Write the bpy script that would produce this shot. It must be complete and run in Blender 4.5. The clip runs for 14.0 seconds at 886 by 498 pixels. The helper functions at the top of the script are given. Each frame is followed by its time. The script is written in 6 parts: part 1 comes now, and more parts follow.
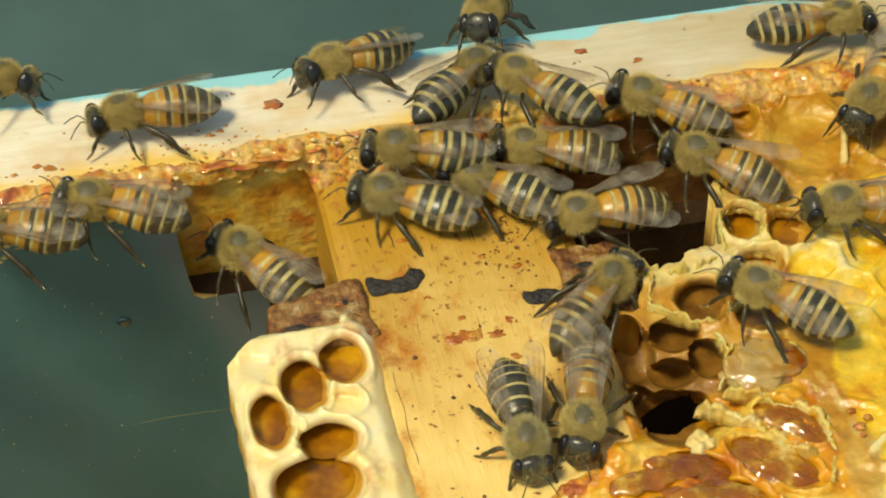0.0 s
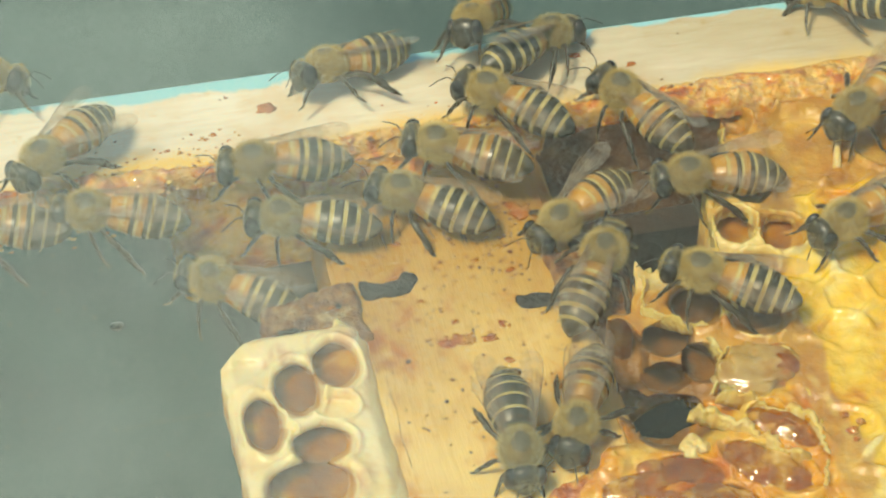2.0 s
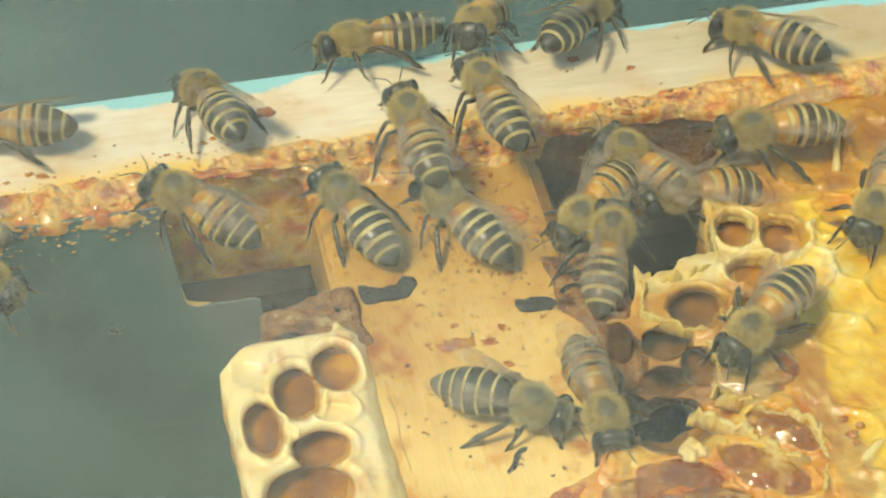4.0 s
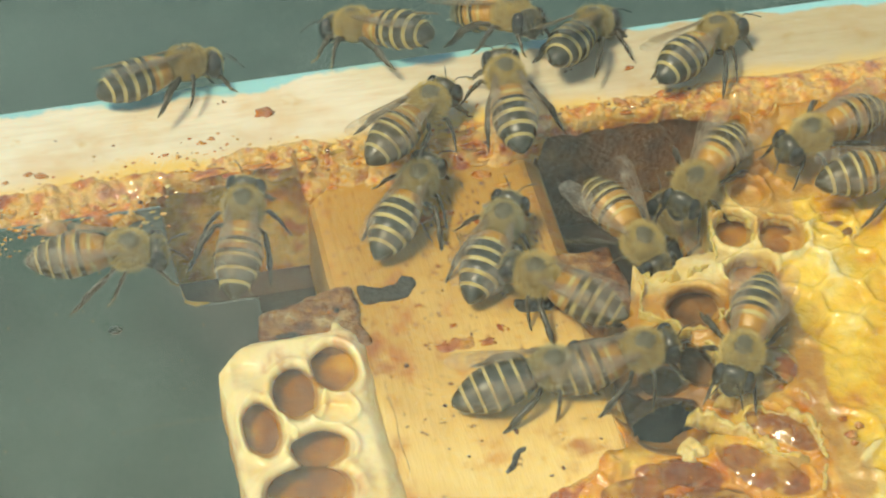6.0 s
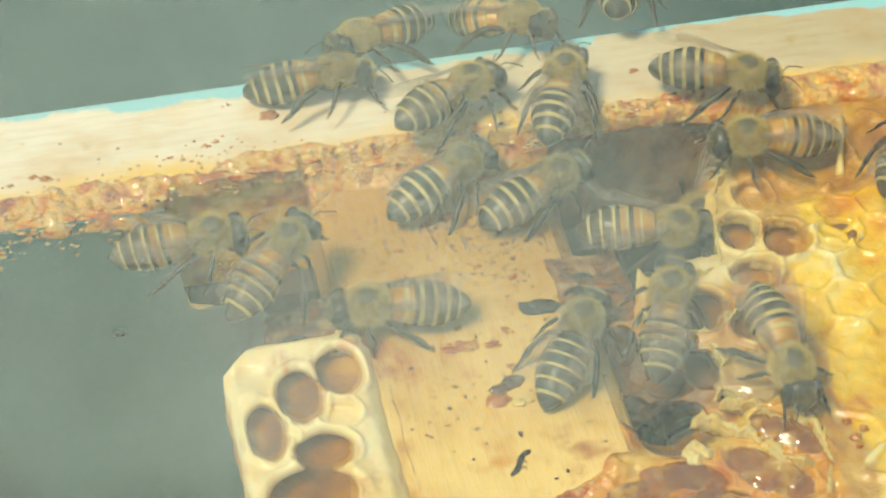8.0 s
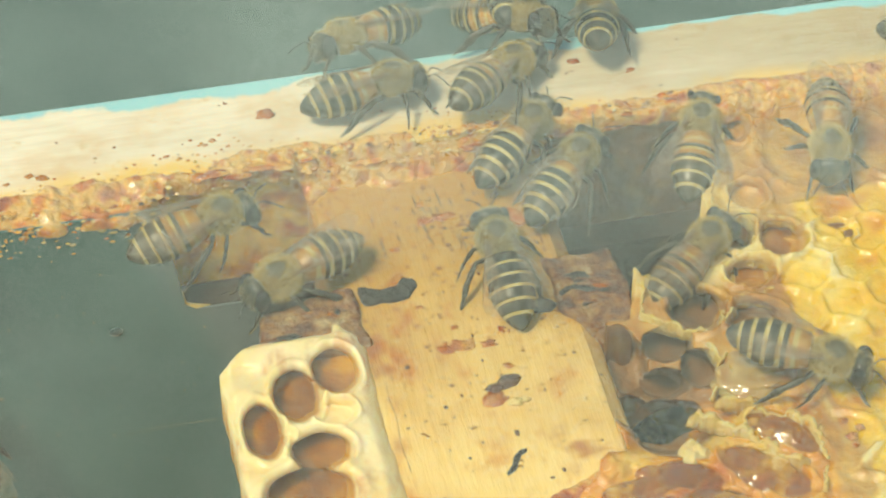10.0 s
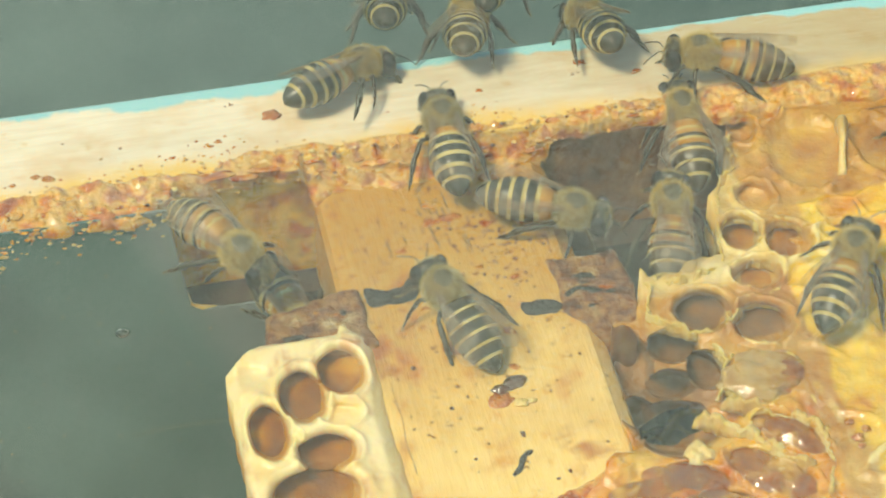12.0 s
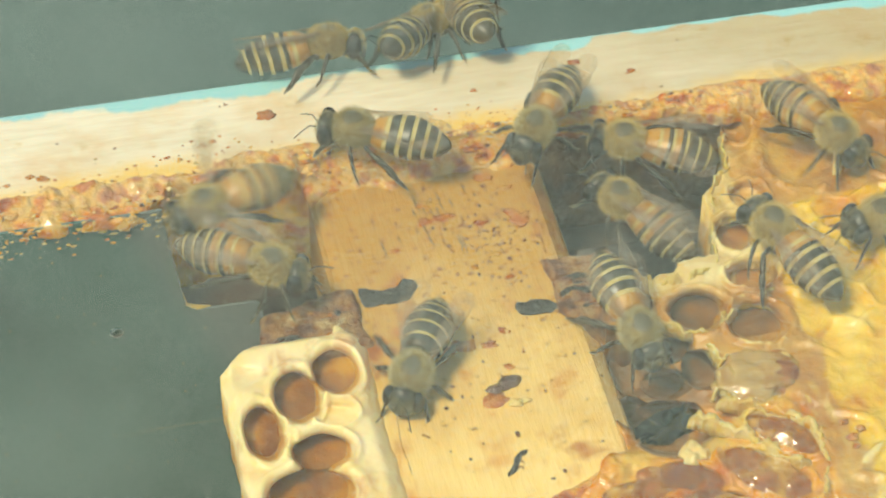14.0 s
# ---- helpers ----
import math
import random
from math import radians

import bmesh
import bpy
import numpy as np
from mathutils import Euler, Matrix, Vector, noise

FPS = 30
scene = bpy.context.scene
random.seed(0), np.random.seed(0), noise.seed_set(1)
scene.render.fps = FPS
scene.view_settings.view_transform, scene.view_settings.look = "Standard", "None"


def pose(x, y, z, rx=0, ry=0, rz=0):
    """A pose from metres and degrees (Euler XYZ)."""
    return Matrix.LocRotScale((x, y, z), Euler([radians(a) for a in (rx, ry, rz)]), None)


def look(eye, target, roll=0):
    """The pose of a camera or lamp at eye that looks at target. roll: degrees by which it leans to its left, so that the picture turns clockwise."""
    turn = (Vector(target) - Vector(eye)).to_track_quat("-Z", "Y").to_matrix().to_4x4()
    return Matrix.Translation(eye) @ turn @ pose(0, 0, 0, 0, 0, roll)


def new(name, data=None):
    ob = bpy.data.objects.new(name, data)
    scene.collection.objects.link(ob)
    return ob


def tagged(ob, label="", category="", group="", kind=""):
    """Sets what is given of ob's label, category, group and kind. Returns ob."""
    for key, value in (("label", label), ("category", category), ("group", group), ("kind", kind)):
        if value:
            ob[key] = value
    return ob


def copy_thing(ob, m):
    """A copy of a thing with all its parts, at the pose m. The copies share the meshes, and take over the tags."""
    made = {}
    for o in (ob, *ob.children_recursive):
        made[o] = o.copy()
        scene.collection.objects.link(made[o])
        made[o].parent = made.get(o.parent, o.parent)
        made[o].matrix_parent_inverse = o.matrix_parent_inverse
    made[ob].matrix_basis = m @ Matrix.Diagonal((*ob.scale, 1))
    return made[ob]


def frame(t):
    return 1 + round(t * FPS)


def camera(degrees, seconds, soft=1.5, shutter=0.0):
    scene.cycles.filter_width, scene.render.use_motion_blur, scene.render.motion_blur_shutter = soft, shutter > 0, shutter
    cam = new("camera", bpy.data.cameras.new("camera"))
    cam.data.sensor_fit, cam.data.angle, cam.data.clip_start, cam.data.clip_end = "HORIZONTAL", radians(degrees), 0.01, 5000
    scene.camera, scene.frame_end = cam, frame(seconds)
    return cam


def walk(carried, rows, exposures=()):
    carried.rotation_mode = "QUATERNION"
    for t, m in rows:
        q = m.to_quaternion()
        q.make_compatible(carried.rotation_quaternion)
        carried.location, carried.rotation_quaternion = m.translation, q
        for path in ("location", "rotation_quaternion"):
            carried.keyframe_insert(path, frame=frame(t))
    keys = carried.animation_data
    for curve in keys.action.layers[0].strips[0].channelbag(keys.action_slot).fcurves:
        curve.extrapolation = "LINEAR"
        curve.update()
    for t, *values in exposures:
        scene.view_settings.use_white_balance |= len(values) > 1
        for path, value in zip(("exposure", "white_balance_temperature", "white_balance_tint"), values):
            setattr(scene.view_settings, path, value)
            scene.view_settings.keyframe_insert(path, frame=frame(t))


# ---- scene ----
# ---------------------------------------------------------------- camera
MM = 0.001
EYE = (-0.04053, -0.20406, 0.19093)
AIM = (0.0, -0.01339, -0.004)
BASE = look(EYE, AIM)
cam = camera(20.0, 14.0, soft=2.0, shutter=0.5)
# small pan and tilt of the hand that holds the camera: seconds, tilt and turn in degrees
SWAY = [(0, -0.245, 0.039), (0.5, -0.283, -0.064), (1, -0.258, -0.103), (1.5, -0.206, -0.116), (2, -0.155, -0.116), (2.5, -0.116, -0.129), (3, -0.077, -0.155), (3.2, -0.077, -0.155), (5.3, -0.039, -0.077), (5.5, -0.039, -0.077), (6, -0.064, -0.155), (6.5, -0.052, -0.155), (7, -0.052, -0.142), (7.5, -0.032, -0.103), (8, 0.0, -0.052), (8.2, 0.0, -0.026), (10.3, -0.026, -0.142), (10.5, -0.026, -0.129), (11, -0.026, -0.077), (11.5, -0.006, -0.026), (12, 0.0, 0.0), (12.5, 0.0, 0.0), (13, 0.0, -0.039), (13.5, -0.013, -0.103), (14, 0.0, -0.122)]
walk(cam, [(t, BASE @ pose(0, 0, 0, rx, ry, 0)) for t, rx, ry in SWAY],
     exposures=[(0, 0.0, 7750, -2), (1.2, 0.0, 7750, -2), (2.6, 0.12, 7750, -2), (3.4, 0.12, 7750, -2), (5.2, 0.0, 7750, -2), (6.8, 0.0, 7750, -2), (7.6, 0.1, 7750, -2), (10, 0.12, 7750, -2), (14, 0.12, 7750, -2)])

# ---------------------------------------------------------------- world and sun
SUN_ELEVATION, SUN_TURN = radians(60), radians(-120)      # high, from the left
world = bpy.data.worlds.new("sky")
world.use_nodes = True
scene.world = world
wn = world.node_tree.nodes
sky = wn.new("ShaderNodeTexSky")
sky.sky_type, sky.sun_disc = "NISHITA", False
sky.sun_elevation, sky.sun_rotation = SUN_ELEVATION, SUN_TURN
world.node_tree.links.new(sky.outputs["Color"], wn["Background"].inputs["Color"])
wn["Background"].inputs["Strength"].default_value = 0.14

sun_data = bpy.data.lights.new("sun", "SUN")
sun_data.energy, sun_data.angle, sun_data.color = 3.2, radians(13), (1.0, 0.92, 0.78)
sun = new("sun", sun_data)
SUN_DIR = Vector((math.sin(SUN_TURN) * math.cos(SUN_ELEVATION), math.cos(SUN_TURN) * math.cos(SUN_ELEVATION), math.sin(SUN_ELEVATION)))
sun.matrix_world = look(SUN_DIR * 2, (0, 0, 0))


# ---------------------------------------------------------------- materials
def nodes_of(name):
    m = bpy.data.materials.new(name)
    m.use_nodes = True
    return m, m.node_tree.nodes, m.node_tree.links, m.node_tree.nodes["Principled BSDF"]


def noise_at(n, l, scale, detail=4.0, stretch=(1, 1, 1), rough=0.6):
    """A noise in the object's own space; scale counts features in a metre."""
    co = n.new("ShaderNodeTexCoord")
    mp = n.new("ShaderNodeMapping")
    mp.inputs["Scale"].default_value = stretch
    tx = n.new("ShaderNodeTexNoise")
    tx.inputs["Scale"].default_value, tx.inputs["Detail"].default_value, tx.inputs["Roughness"].default_value = scale, detail, rough
    l.new(co.outputs["Object"], mp.inputs["Vector"])
    l.new(mp.outputs["Vector"], tx.inputs["Vector"])
    return tx.outputs["Fac"]


def ramp(n, l, fac, stops):
    r = n.new("ShaderNodeValToRGB")
    while len(r.color_ramp.elements) < len(stops):
        r.color_ramp.elements.new(0.5)
    for e, (p, c) in zip(r.color_ramp.elements, stops):
        e.position, e.color = p, (*c, 1)
    l.new(fac, r.inputs["Fac"])
    return r.outputs["Color"]


def mixed(n, l, fac, a, b, mode="MIX"):
    m = n.new("ShaderNodeMix")
    m.data_type, m.blend_type = "RGBA", mode
    for socket, v in ((m.inputs["Factor"], fac), (m.inputs["A"], a), (m.inputs["B"], b)):
        if isinstance(v, (int, float)):
            socket.default_value = v
        elif isinstance(v, tuple):
            socket.default_value = (*v, 1)
        else:
            l.new(v, socket)
    return m.outputs["Result"]


def step_of(n, l, fac, lo, hi):
    m = n.new("ShaderNodeMapRange")
    m.interpolation_type = "SMOOTHSTEP"
    m.inputs["From Min"].default_value, m.inputs["From Max"].default_value = lo, hi
    l.new(fac, m.inputs["Value"])
    return m.outputs["Result"]


def bumped(n, l, bsdf, fac, height, strength=1.0):
    b = n.new("ShaderNodeBump")
    b.inputs["Distance"].default_value, b.inputs["Strength"].default_value = height, strength
    l.new(fac, b.inputs["Height"])
    l.new(b.outputs["Normal"], bsdf.inputs["Normal"])


def surface(name, stops, scale, rough=0.5, fine=None, bump=0.0002, metal=0.0, sss=0.0, stretch=(1, 1, 1), coat=0.0, spread=0.12, vary=0.0):
    """Colour from a broad noise, darkened a little by a fine one, with fine relief; vary: how much pieces differ from one another."""
    m, n, l, b = nodes_of(name)
    broad = noise_at(n, l, scale, 3, stretch)
    col = ramp(n, l, broad, stops)
    grain = noise_at(n, l, fine or scale * 8, 5, stretch)
    shade = ramp(n, l, grain, [(0.3, (1 - spread * 2,) * 3), (0.7, (1.0,) * 3)])
    col = mixed(n, l, 1.0, col, shade, "MULTIPLY")
    if vary:
        info = n.new("ShaderNodeObjectInfo")
        tone = ramp(n, l, info.outputs["Random"], [(0.0, (1 - vary, 1 - 1.15 * vary, 1 - 1.3 * vary)), (1.0, (1.0, 1.0, 1.0))])
        col = mixed(n, l, 1.0, col, tone, "MULTIPLY")
    l.new(col, b.inputs["Base Color"])
    b.inputs["Roughness"].default_value, b.inputs["Metallic"].default_value = rough, metal
    b.inputs["Coat Weight"].default_value = coat
    if sss:
        b.inputs["Subsurface Weight"].default_value = sss
        b.inputs["Subsurface Radius"].default_value = (1.0, 0.55, 0.2)
        b.inputs["Subsurface Scale"].default_value = 0.0012
    if bump:
        bumped(n, l, b, grain, bump)
    return m


def wood(name, light, mid, stain, amount, rough=0.6, shade_wear=False):
    """Sawn pine: long grain, knots of stain and dark hair cracks; the last option paints shade, wear and flecks at the
    rim end.
    """
    m, n, l, b = nodes_of(name)
    grain = noise_at(n, l, 160, 6, (7, 1, 7))
    col = ramp(n, l, grain, [(0.25, mid), (0.62, light)])
    blot = step_of(n, l, noise_at(n, l, 95, 5), 0.66 - amount, 0.78 - amount)
    col = mixed(n, l, blot, col, stain)
    cloud = ramp(n, l, noise_at(n, l, 38, 4), [(0.34, (0.86, 0.76, 0.58)), (0.46, (0.96, 0.93, 0.84)), (0.58, (1.0, 1.0, 1.0))])
    col = mixed(n, l, 1.0, col, cloud, "MULTIPLY")
    crack = step_of(n, l, noise_at(n, l, 300, 4, (5, 0.6, 5)), 0.63, 0.69)
    fleck = step_of(n, l, noise_at(n, l, 1000, 4), 0.60, 0.66)
    if shade_wear:
        co = n.new("ShaderNodeTexCoord")
        sep = n.new("ShaderNodeSeparateXYZ")
        l.new(co.outputs["Object"], sep.inputs["Vector"])
        reach = n.new("ShaderNodeMath")
        reach.operation = "MULTIPLY_ADD"
        l.new(noise_at(n, l, 110, 5), reach.inputs[0])
        reach.inputs[1].default_value = 0.030
        l.new(sep.outputs["Y"], reach.inputs[2])
        # darker orange towards the rim: the shade under the bees, painted in
        tinted = step_of(n, l, reach.outputs["Value"], -0.030, 0.006)
        worn = step_of(n, l, reach.outputs["Value"], -0.035, 0.006)
        for tone, mask in (((0.54, 0.39, 0.085), tinted),):
            col = mixed(n, l, mask, col, mixed(n, l, 1.0, col, tone, "MULTIPLY"))
        col = mixed(n, l, mixed(n, l, 1.0, crack, worn, "MULTIPLY"), col, tuple(c * 0.4 for c in stain))
        col = mixed(n, l, mixed(n, l, 1.0, fleck, worn, "MULTIPLY"), col, tuple(c * 0.6 for c in stain))
        dots = step_of(n, l, noise_at(n, l, 640, 4), 0.64, 0.70)
        col = mixed(n, l, dots, col, tuple(c * 0.5 for c in stain))
        rust = step_of(n, l, noise_at(n, l, 170, 6, (1, 0.7, 1), 0.7), 0.52, 0.70)
        col = mixed(n, l, rust, col, mixed(n, l, 1.0, col, (0.80, 0.50, 0.22), "MULTIPLY"))
    else:
        col = mixed(n, l, crack, col, tuple(c * 0.4 for c in stain))
        col = mixed(n, l, fleck, col, tuple(c * 0.8 for c in stain))
    l.new(col, b.inputs["Base Color"])
    b.inputs["Roughness"].default_value = rough
    b.inputs["Subsurface Weight"].default_value = 0.1
    b.inputs["Subsurface Scale"].default_value = 0.001
    bumped(n, l, b, grain, 0.00018)
    return m


def rim_wood():
    """The rim's cream wood with flaking turquoise paint at its outer edge."""
    m, n, l, b = nodes_of("rim_wood_painted")
    grain = noise_at(n, l, 150, 6, (1, 7, 7))
    col = ramp(n, l, grain, [(0.25, (0.74, 0.62, 0.43)), (0.6, (0.85, 0.77, 0.59))])
    blot = step_of(n, l, noise_at(n, l, 60, 5), 0.50, 0.74)
    col = mixed(n, l, blot, col, (0.72, 0.50, 0.24))
    fleck = step_of(n, l, noise_at(n, l, 420, 3), 0.70, 0.74)
    col = mixed(n, l, fleck, col, (0.25, 0.12, 0.04))
    co = n.new("ShaderNodeTexCoord")
    sep = n.new("ShaderNodeSeparateXYZ")
    l.new(co.outputs["Object"], sep.inputs["Vector"])
    # darker to the right: dirt, and the light's fall-off there painted in
    shade_dirt = n.new("ShaderNodeMath")
    shade_dirt.operation = "MULTIPLY_ADD"
    l.new(noise_at(n, l, 45, 6, (0.5, 1.6, 1)), shade_dirt.inputs[0])
    shade_dirt.inputs[1].default_value = 0.16
    l.new(sep.outputs["X"], shade_dirt.inputs[2])
    shade_film = step_of(n, l, shade_dirt.outputs["Value"], 0.04, 0.14)
    col = mixed(n, l, shade_film, col, mixed(n, l, 1.0, col, (0.62, 0.56, 0.42), "MULTIPLY"))
    smut = step_of(n, l, noise_at(n, l, 190, 5), 0.60, 0.70)
    col = mixed(n, l, smut, col, mixed(n, l, 1.0, col, (0.90, 0.80, 0.62), "MULTIPLY"))
    edge = n.new("ShaderNodeMath")
    edge.operation = "MULTIPLY_ADD"
    l.new(noise_at(n, l, 55, 5), edge.inputs[0])
    edge.inputs[1].default_value = 0.011
    l.new(sep.outputs["Y"], edge.inputs[2])
    paint = step_of(n, l, edge.outputs["Value"], 0.0176, 0.0184)
    inner = step_of(n, l, edge.outputs["Value"], 0.0098, 0.0058)
    col = mixed(n, l, inner, col, (0.82, 0.54, 0.12))
    col = mixed(n, l, paint, col, (0.30, 0.62, 0.63))
    l.new(col, b.inputs["Base Color"])
    b.inputs["Roughness"].default_value = 0.55
    b.inputs["Subsurface Weight"].default_value = 0.1
    b.inputs["Subsurface Scale"].default_value = 0.001
    bumped(n, l, b, grain, 0.00012)
    return m


def membrane():
    """Clear wing skin: see-through with a thin amber tint; its sheen grows at a flat angle and breaks on the creases."""
    m, n, l, b = nodes_of("wing_membrane")
    b.inputs["Base Color"].default_value = (0.62, 0.55, 0.40, 1)
    b.inputs["Roughness"].default_value = 0.35
    clear = n.new("ShaderNodeBsdfTransparent")
    clear.inputs["Color"].default_value = (0.95, 0.90, 0.80, 1)
    skin = n.new("ShaderNodeMixShader")
    l.new(step_of(n, l, noise_at(n, l, 500, 3), 0.2, 1.5), skin.inputs["Fac"])
    l.new(clear.outputs["BSDF"], skin.inputs[1])
    l.new(b.outputs["BSDF"], skin.inputs[2])
    gloss = n.new("ShaderNodeBsdfGlossy")
    gloss.inputs["Roughness"].default_value = 0.16
    crease = n.new("ShaderNodeBump")
    crease.inputs["Distance"].default_value = 0.00012
    l.new(noise_at(n, l, 900, 3, (0.35, 1, 1)), crease.inputs["Height"])
    l.new(crease.outputs["Normal"], gloss.inputs["Normal"])
    edge = n.new("ShaderNodeFresnel")
    edge.inputs["IOR"].default_value = 1.5
    mix = n.new("ShaderNodeMixShader")
    l.new(edge.outputs["Fac"], mix.inputs["Fac"])
    l.new(skin.outputs["Shader"], mix.inputs[1])
    l.new(gloss.outputs["BSDF"], mix.inputs[2])
    l.new(mix.outputs["Shader"], n["Material Output"].inputs["Surface"])
    return m


def abdomen_skin(name, dark):
    """Glossy plates whose amber and pale hair bands run into one another."""
    m, n, l, b = nodes_of(name)
    col = ramp(n, l, noise_at(n, l, 700, 4), [(0.3, tuple(c * 0.6 for c in dark)), (0.7, dark)])
    rough = (0.27,) * 3
    info = n.new("ShaderNodeObjectInfo")
    for layer, lo, hi, dull, lowest, highest in (("amber", 0.35, 0.75, 0.30, 0.65, 1.0), ("band", 0.38, 0.72, 0.75, 0.75, 1.0)):
        at = n.new("ShaderNodeAttribute")
        at.attribute_name = layer
        push = n.new("ShaderNodeMath")
        push.operation = "MULTIPLY_ADD"
        l.new(noise_at(n, l, 1500, 3, (0.4, 1, 1)), push.inputs[0])
        push.inputs[1].default_value = 0.35
        l.new(at.outputs["Fac"], push.inputs[2])
        mask = step_of(n, l, push.outputs["Value"], lo + 0.17, hi + 0.17)
        tone = ramp(n, l, noise_at(n, l, 520, 4), [(0.3, (0.36, 0.17, 0.016)), (0.7, (0.62, 0.33, 0.045))] if layer == "amber" else [(0.3, (0.46, 0.37, 0.12)), (0.7, (0.64, 0.53, 0.22))])
        tone = mixed(n, l, 1.0, tone, ramp(n, l, info.outputs["Random"], [(0.0, (lowest,) * 3), (1.0, (highest,) * 3)]), "MULTIPLY")
        col = mixed(n, l, mask, col, tone)
        rough = mixed(n, l, mask, rough, (dull,) * 3)
    l.new(col, b.inputs["Base Color"])
    l.new(rough, b.inputs["Roughness"])
    b.inputs["Coat Weight"].default_value = 0.08
    bumped(n, l, b, noise_at(n, l, 5000, 3), 0.00004)
    return m


def comb_wax():
    """Comb wax that goes from amber through capped gold, wet honey, orange caps and cells painted darker as in shade to
    torn pale wax.
    """
    m, n, l, b = nodes_of("comb_wax")
    broad = noise_at(n, l, 140, 4)
    fine = noise_at(n, l, 900, 4)
    col = ramp(n, l, broad, [(0.32, (0.42, 0.17, 0.015)), (0.5, (0.56, 0.28, 0.03)), (0.68, (0.70, 0.44, 0.10))])
    rough = ramp(n, l, fine, [(0.3, (0.30,) * 3), (0.7, (0.42,) * 3)])
    for name, stops, sheen in (
            ("capped", [(0.34, (0.68, 0.27, 0.008)), (0.45, (0.85, 0.50, 0.026)), (0.56, (0.90, 0.60, 0.06)), (0.68, (0.91, 0.72, 0.24))], 0.20),
            ("orange", [(0.32, (0.32, 0.11, 0.005)), (0.5, (0.54, 0.25, 0.012)), (0.68, (0.68, 0.40, 0.05))], 0.4),
            ("wet", [(0.34, (0.54, 0.14, 0.006)), (0.5, (0.74, 0.34, 0.02)), (0.64, (0.84, 0.58, 0.12))], 0.14),
            ("pale", [(0.32, (0.72, 0.48, 0.12)), (0.5, (0.80, 0.62, 0.22)), (0.68, (0.84, 0.72, 0.38))], 0.45),
            # the shade inside open cells, painted as a darker brown
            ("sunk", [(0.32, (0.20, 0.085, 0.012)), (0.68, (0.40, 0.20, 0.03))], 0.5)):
        at = n.new("ShaderNodeAttribute")
        at.attribute_name = name
        push = n.new("ShaderNodeMath")
        push.operation = "MULTIPLY_ADD"
        l.new(noise_at(n, l, 520, 3), push.inputs[0])
        push.inputs[1].default_value = 0.5
        l.new(at.outputs["Fac"], push.inputs[2])
        mask = step_of(n, l, push.outputs["Value"], 0.55, 0.95)
        col = mixed(n, l, mask, col, ramp(n, l, broad, stops))
        rough = mixed(n, l, mask, rough, (sheen,) * 3)
    shade = ramp(n, l, fine, [(0.3, (0.80,) * 3), (0.7, (1.0,) * 3)])
    l.new(mixed(n, l, 1.0, col, shade, "MULTIPLY"), b.inputs["Base Color"])
    l.new(rough, b.inputs["Roughness"])
    b.inputs["Coat Weight"].default_value = 0.12
    b.inputs["Coat Roughness"].default_value = 0.08
    b.inputs["Subsurface Weight"].default_value = 0.35
    b.inputs["Subsurface Radius"].default_value = (1.0, 0.5, 0.12)
    b.inputs["Subsurface Scale"].default_value = 0.0014
    bumped(n, l, b, fine, 0.00022)
    return m


def lining():
    """Dark slate-green sheet, scuffed, with the lighter lit corner below the notch painted in grey."""
    m, n, l, b = nodes_of("dark_sheet")
    col = ramp(n, l, noise_at(n, l, 40, 3), [(0.35, (0.050, 0.146, 0.134)), (0.65, (0.084, 0.200, 0.184))])
    co = n.new("ShaderNodeTexCoord")
    far = n.new("ShaderNodeVectorMath")
    far.operation = "DOT_PRODUCT"
    l.new(co.outputs["Object"], far.inputs[0])
    far.inputs[1].default_value = (0.922, 0.0, 0.387)
    wobble = n.new("ShaderNodeMath")
    wobble.operation = "MULTIPLY_ADD"
    l.new(noise_at(n, l, 120, 3), wobble.inputs[0])
    wobble.inputs[1].default_value = 0.002
    l.new(far.outputs["Value"], wobble.inputs[2])
    # light patch painted in: paler grey right of a slanting soft edge
    lit_corner = step_of(n, l, wobble.outputs["Value"], -0.0335, -0.0275)
    col = mixed(n, l, lit_corner, col, (0.165, 0.205, 0.195))
    haze = step_of(n, l, noise_at(n, l, 85, 6, (1, 1, 0.35), 0.7), 0.50, 0.80)
    col = mixed(n, l, haze, col, (0.11, 0.19, 0.18))
    l.new(col, b.inputs["Base Color"])
    l.new(ramp(n, l, noise_at(n, l, 160, 5), [(0.3, (0.28,) * 3), (0.7, (0.45,) * 3)]), b.inputs["Roughness"])
    bumped(n, l, b, noise_at(n, l, 1500, 4), 0.00004)
    return m


def honey_clear():
    """Honey: clear amber that deepens with its thickness, with cloudy streaks."""
    m, n, l, b = nodes_of("wet_honey")
    cloud = noise_at(n, l, 240, 4)
    l.new(ramp(n, l, cloud, [(0.34, (0.44, 0.10, 0.004)), (0.5, (0.64, 0.24, 0.012)), (0.62, (0.78, 0.44, 0.05)), (0.72, (0.78, 0.60, 0.28))]), b.inputs["Base Color"])
    l.new(ramp(n, l, cloud, [(0.55, (0.62,) * 3), (0.72, (0.1,) * 3)]), b.inputs["Transmission Weight"])
    b.inputs["Roughness"].default_value, b.inputs["IOR"].default_value = 0.07, 1.48
    b.inputs["Coat Weight"].default_value, b.inputs["Coat Roughness"].default_value = 0.6, 0.03
    bumped(n, l, b, noise_at(n, l, 420, 2), 0.00022)
    return m


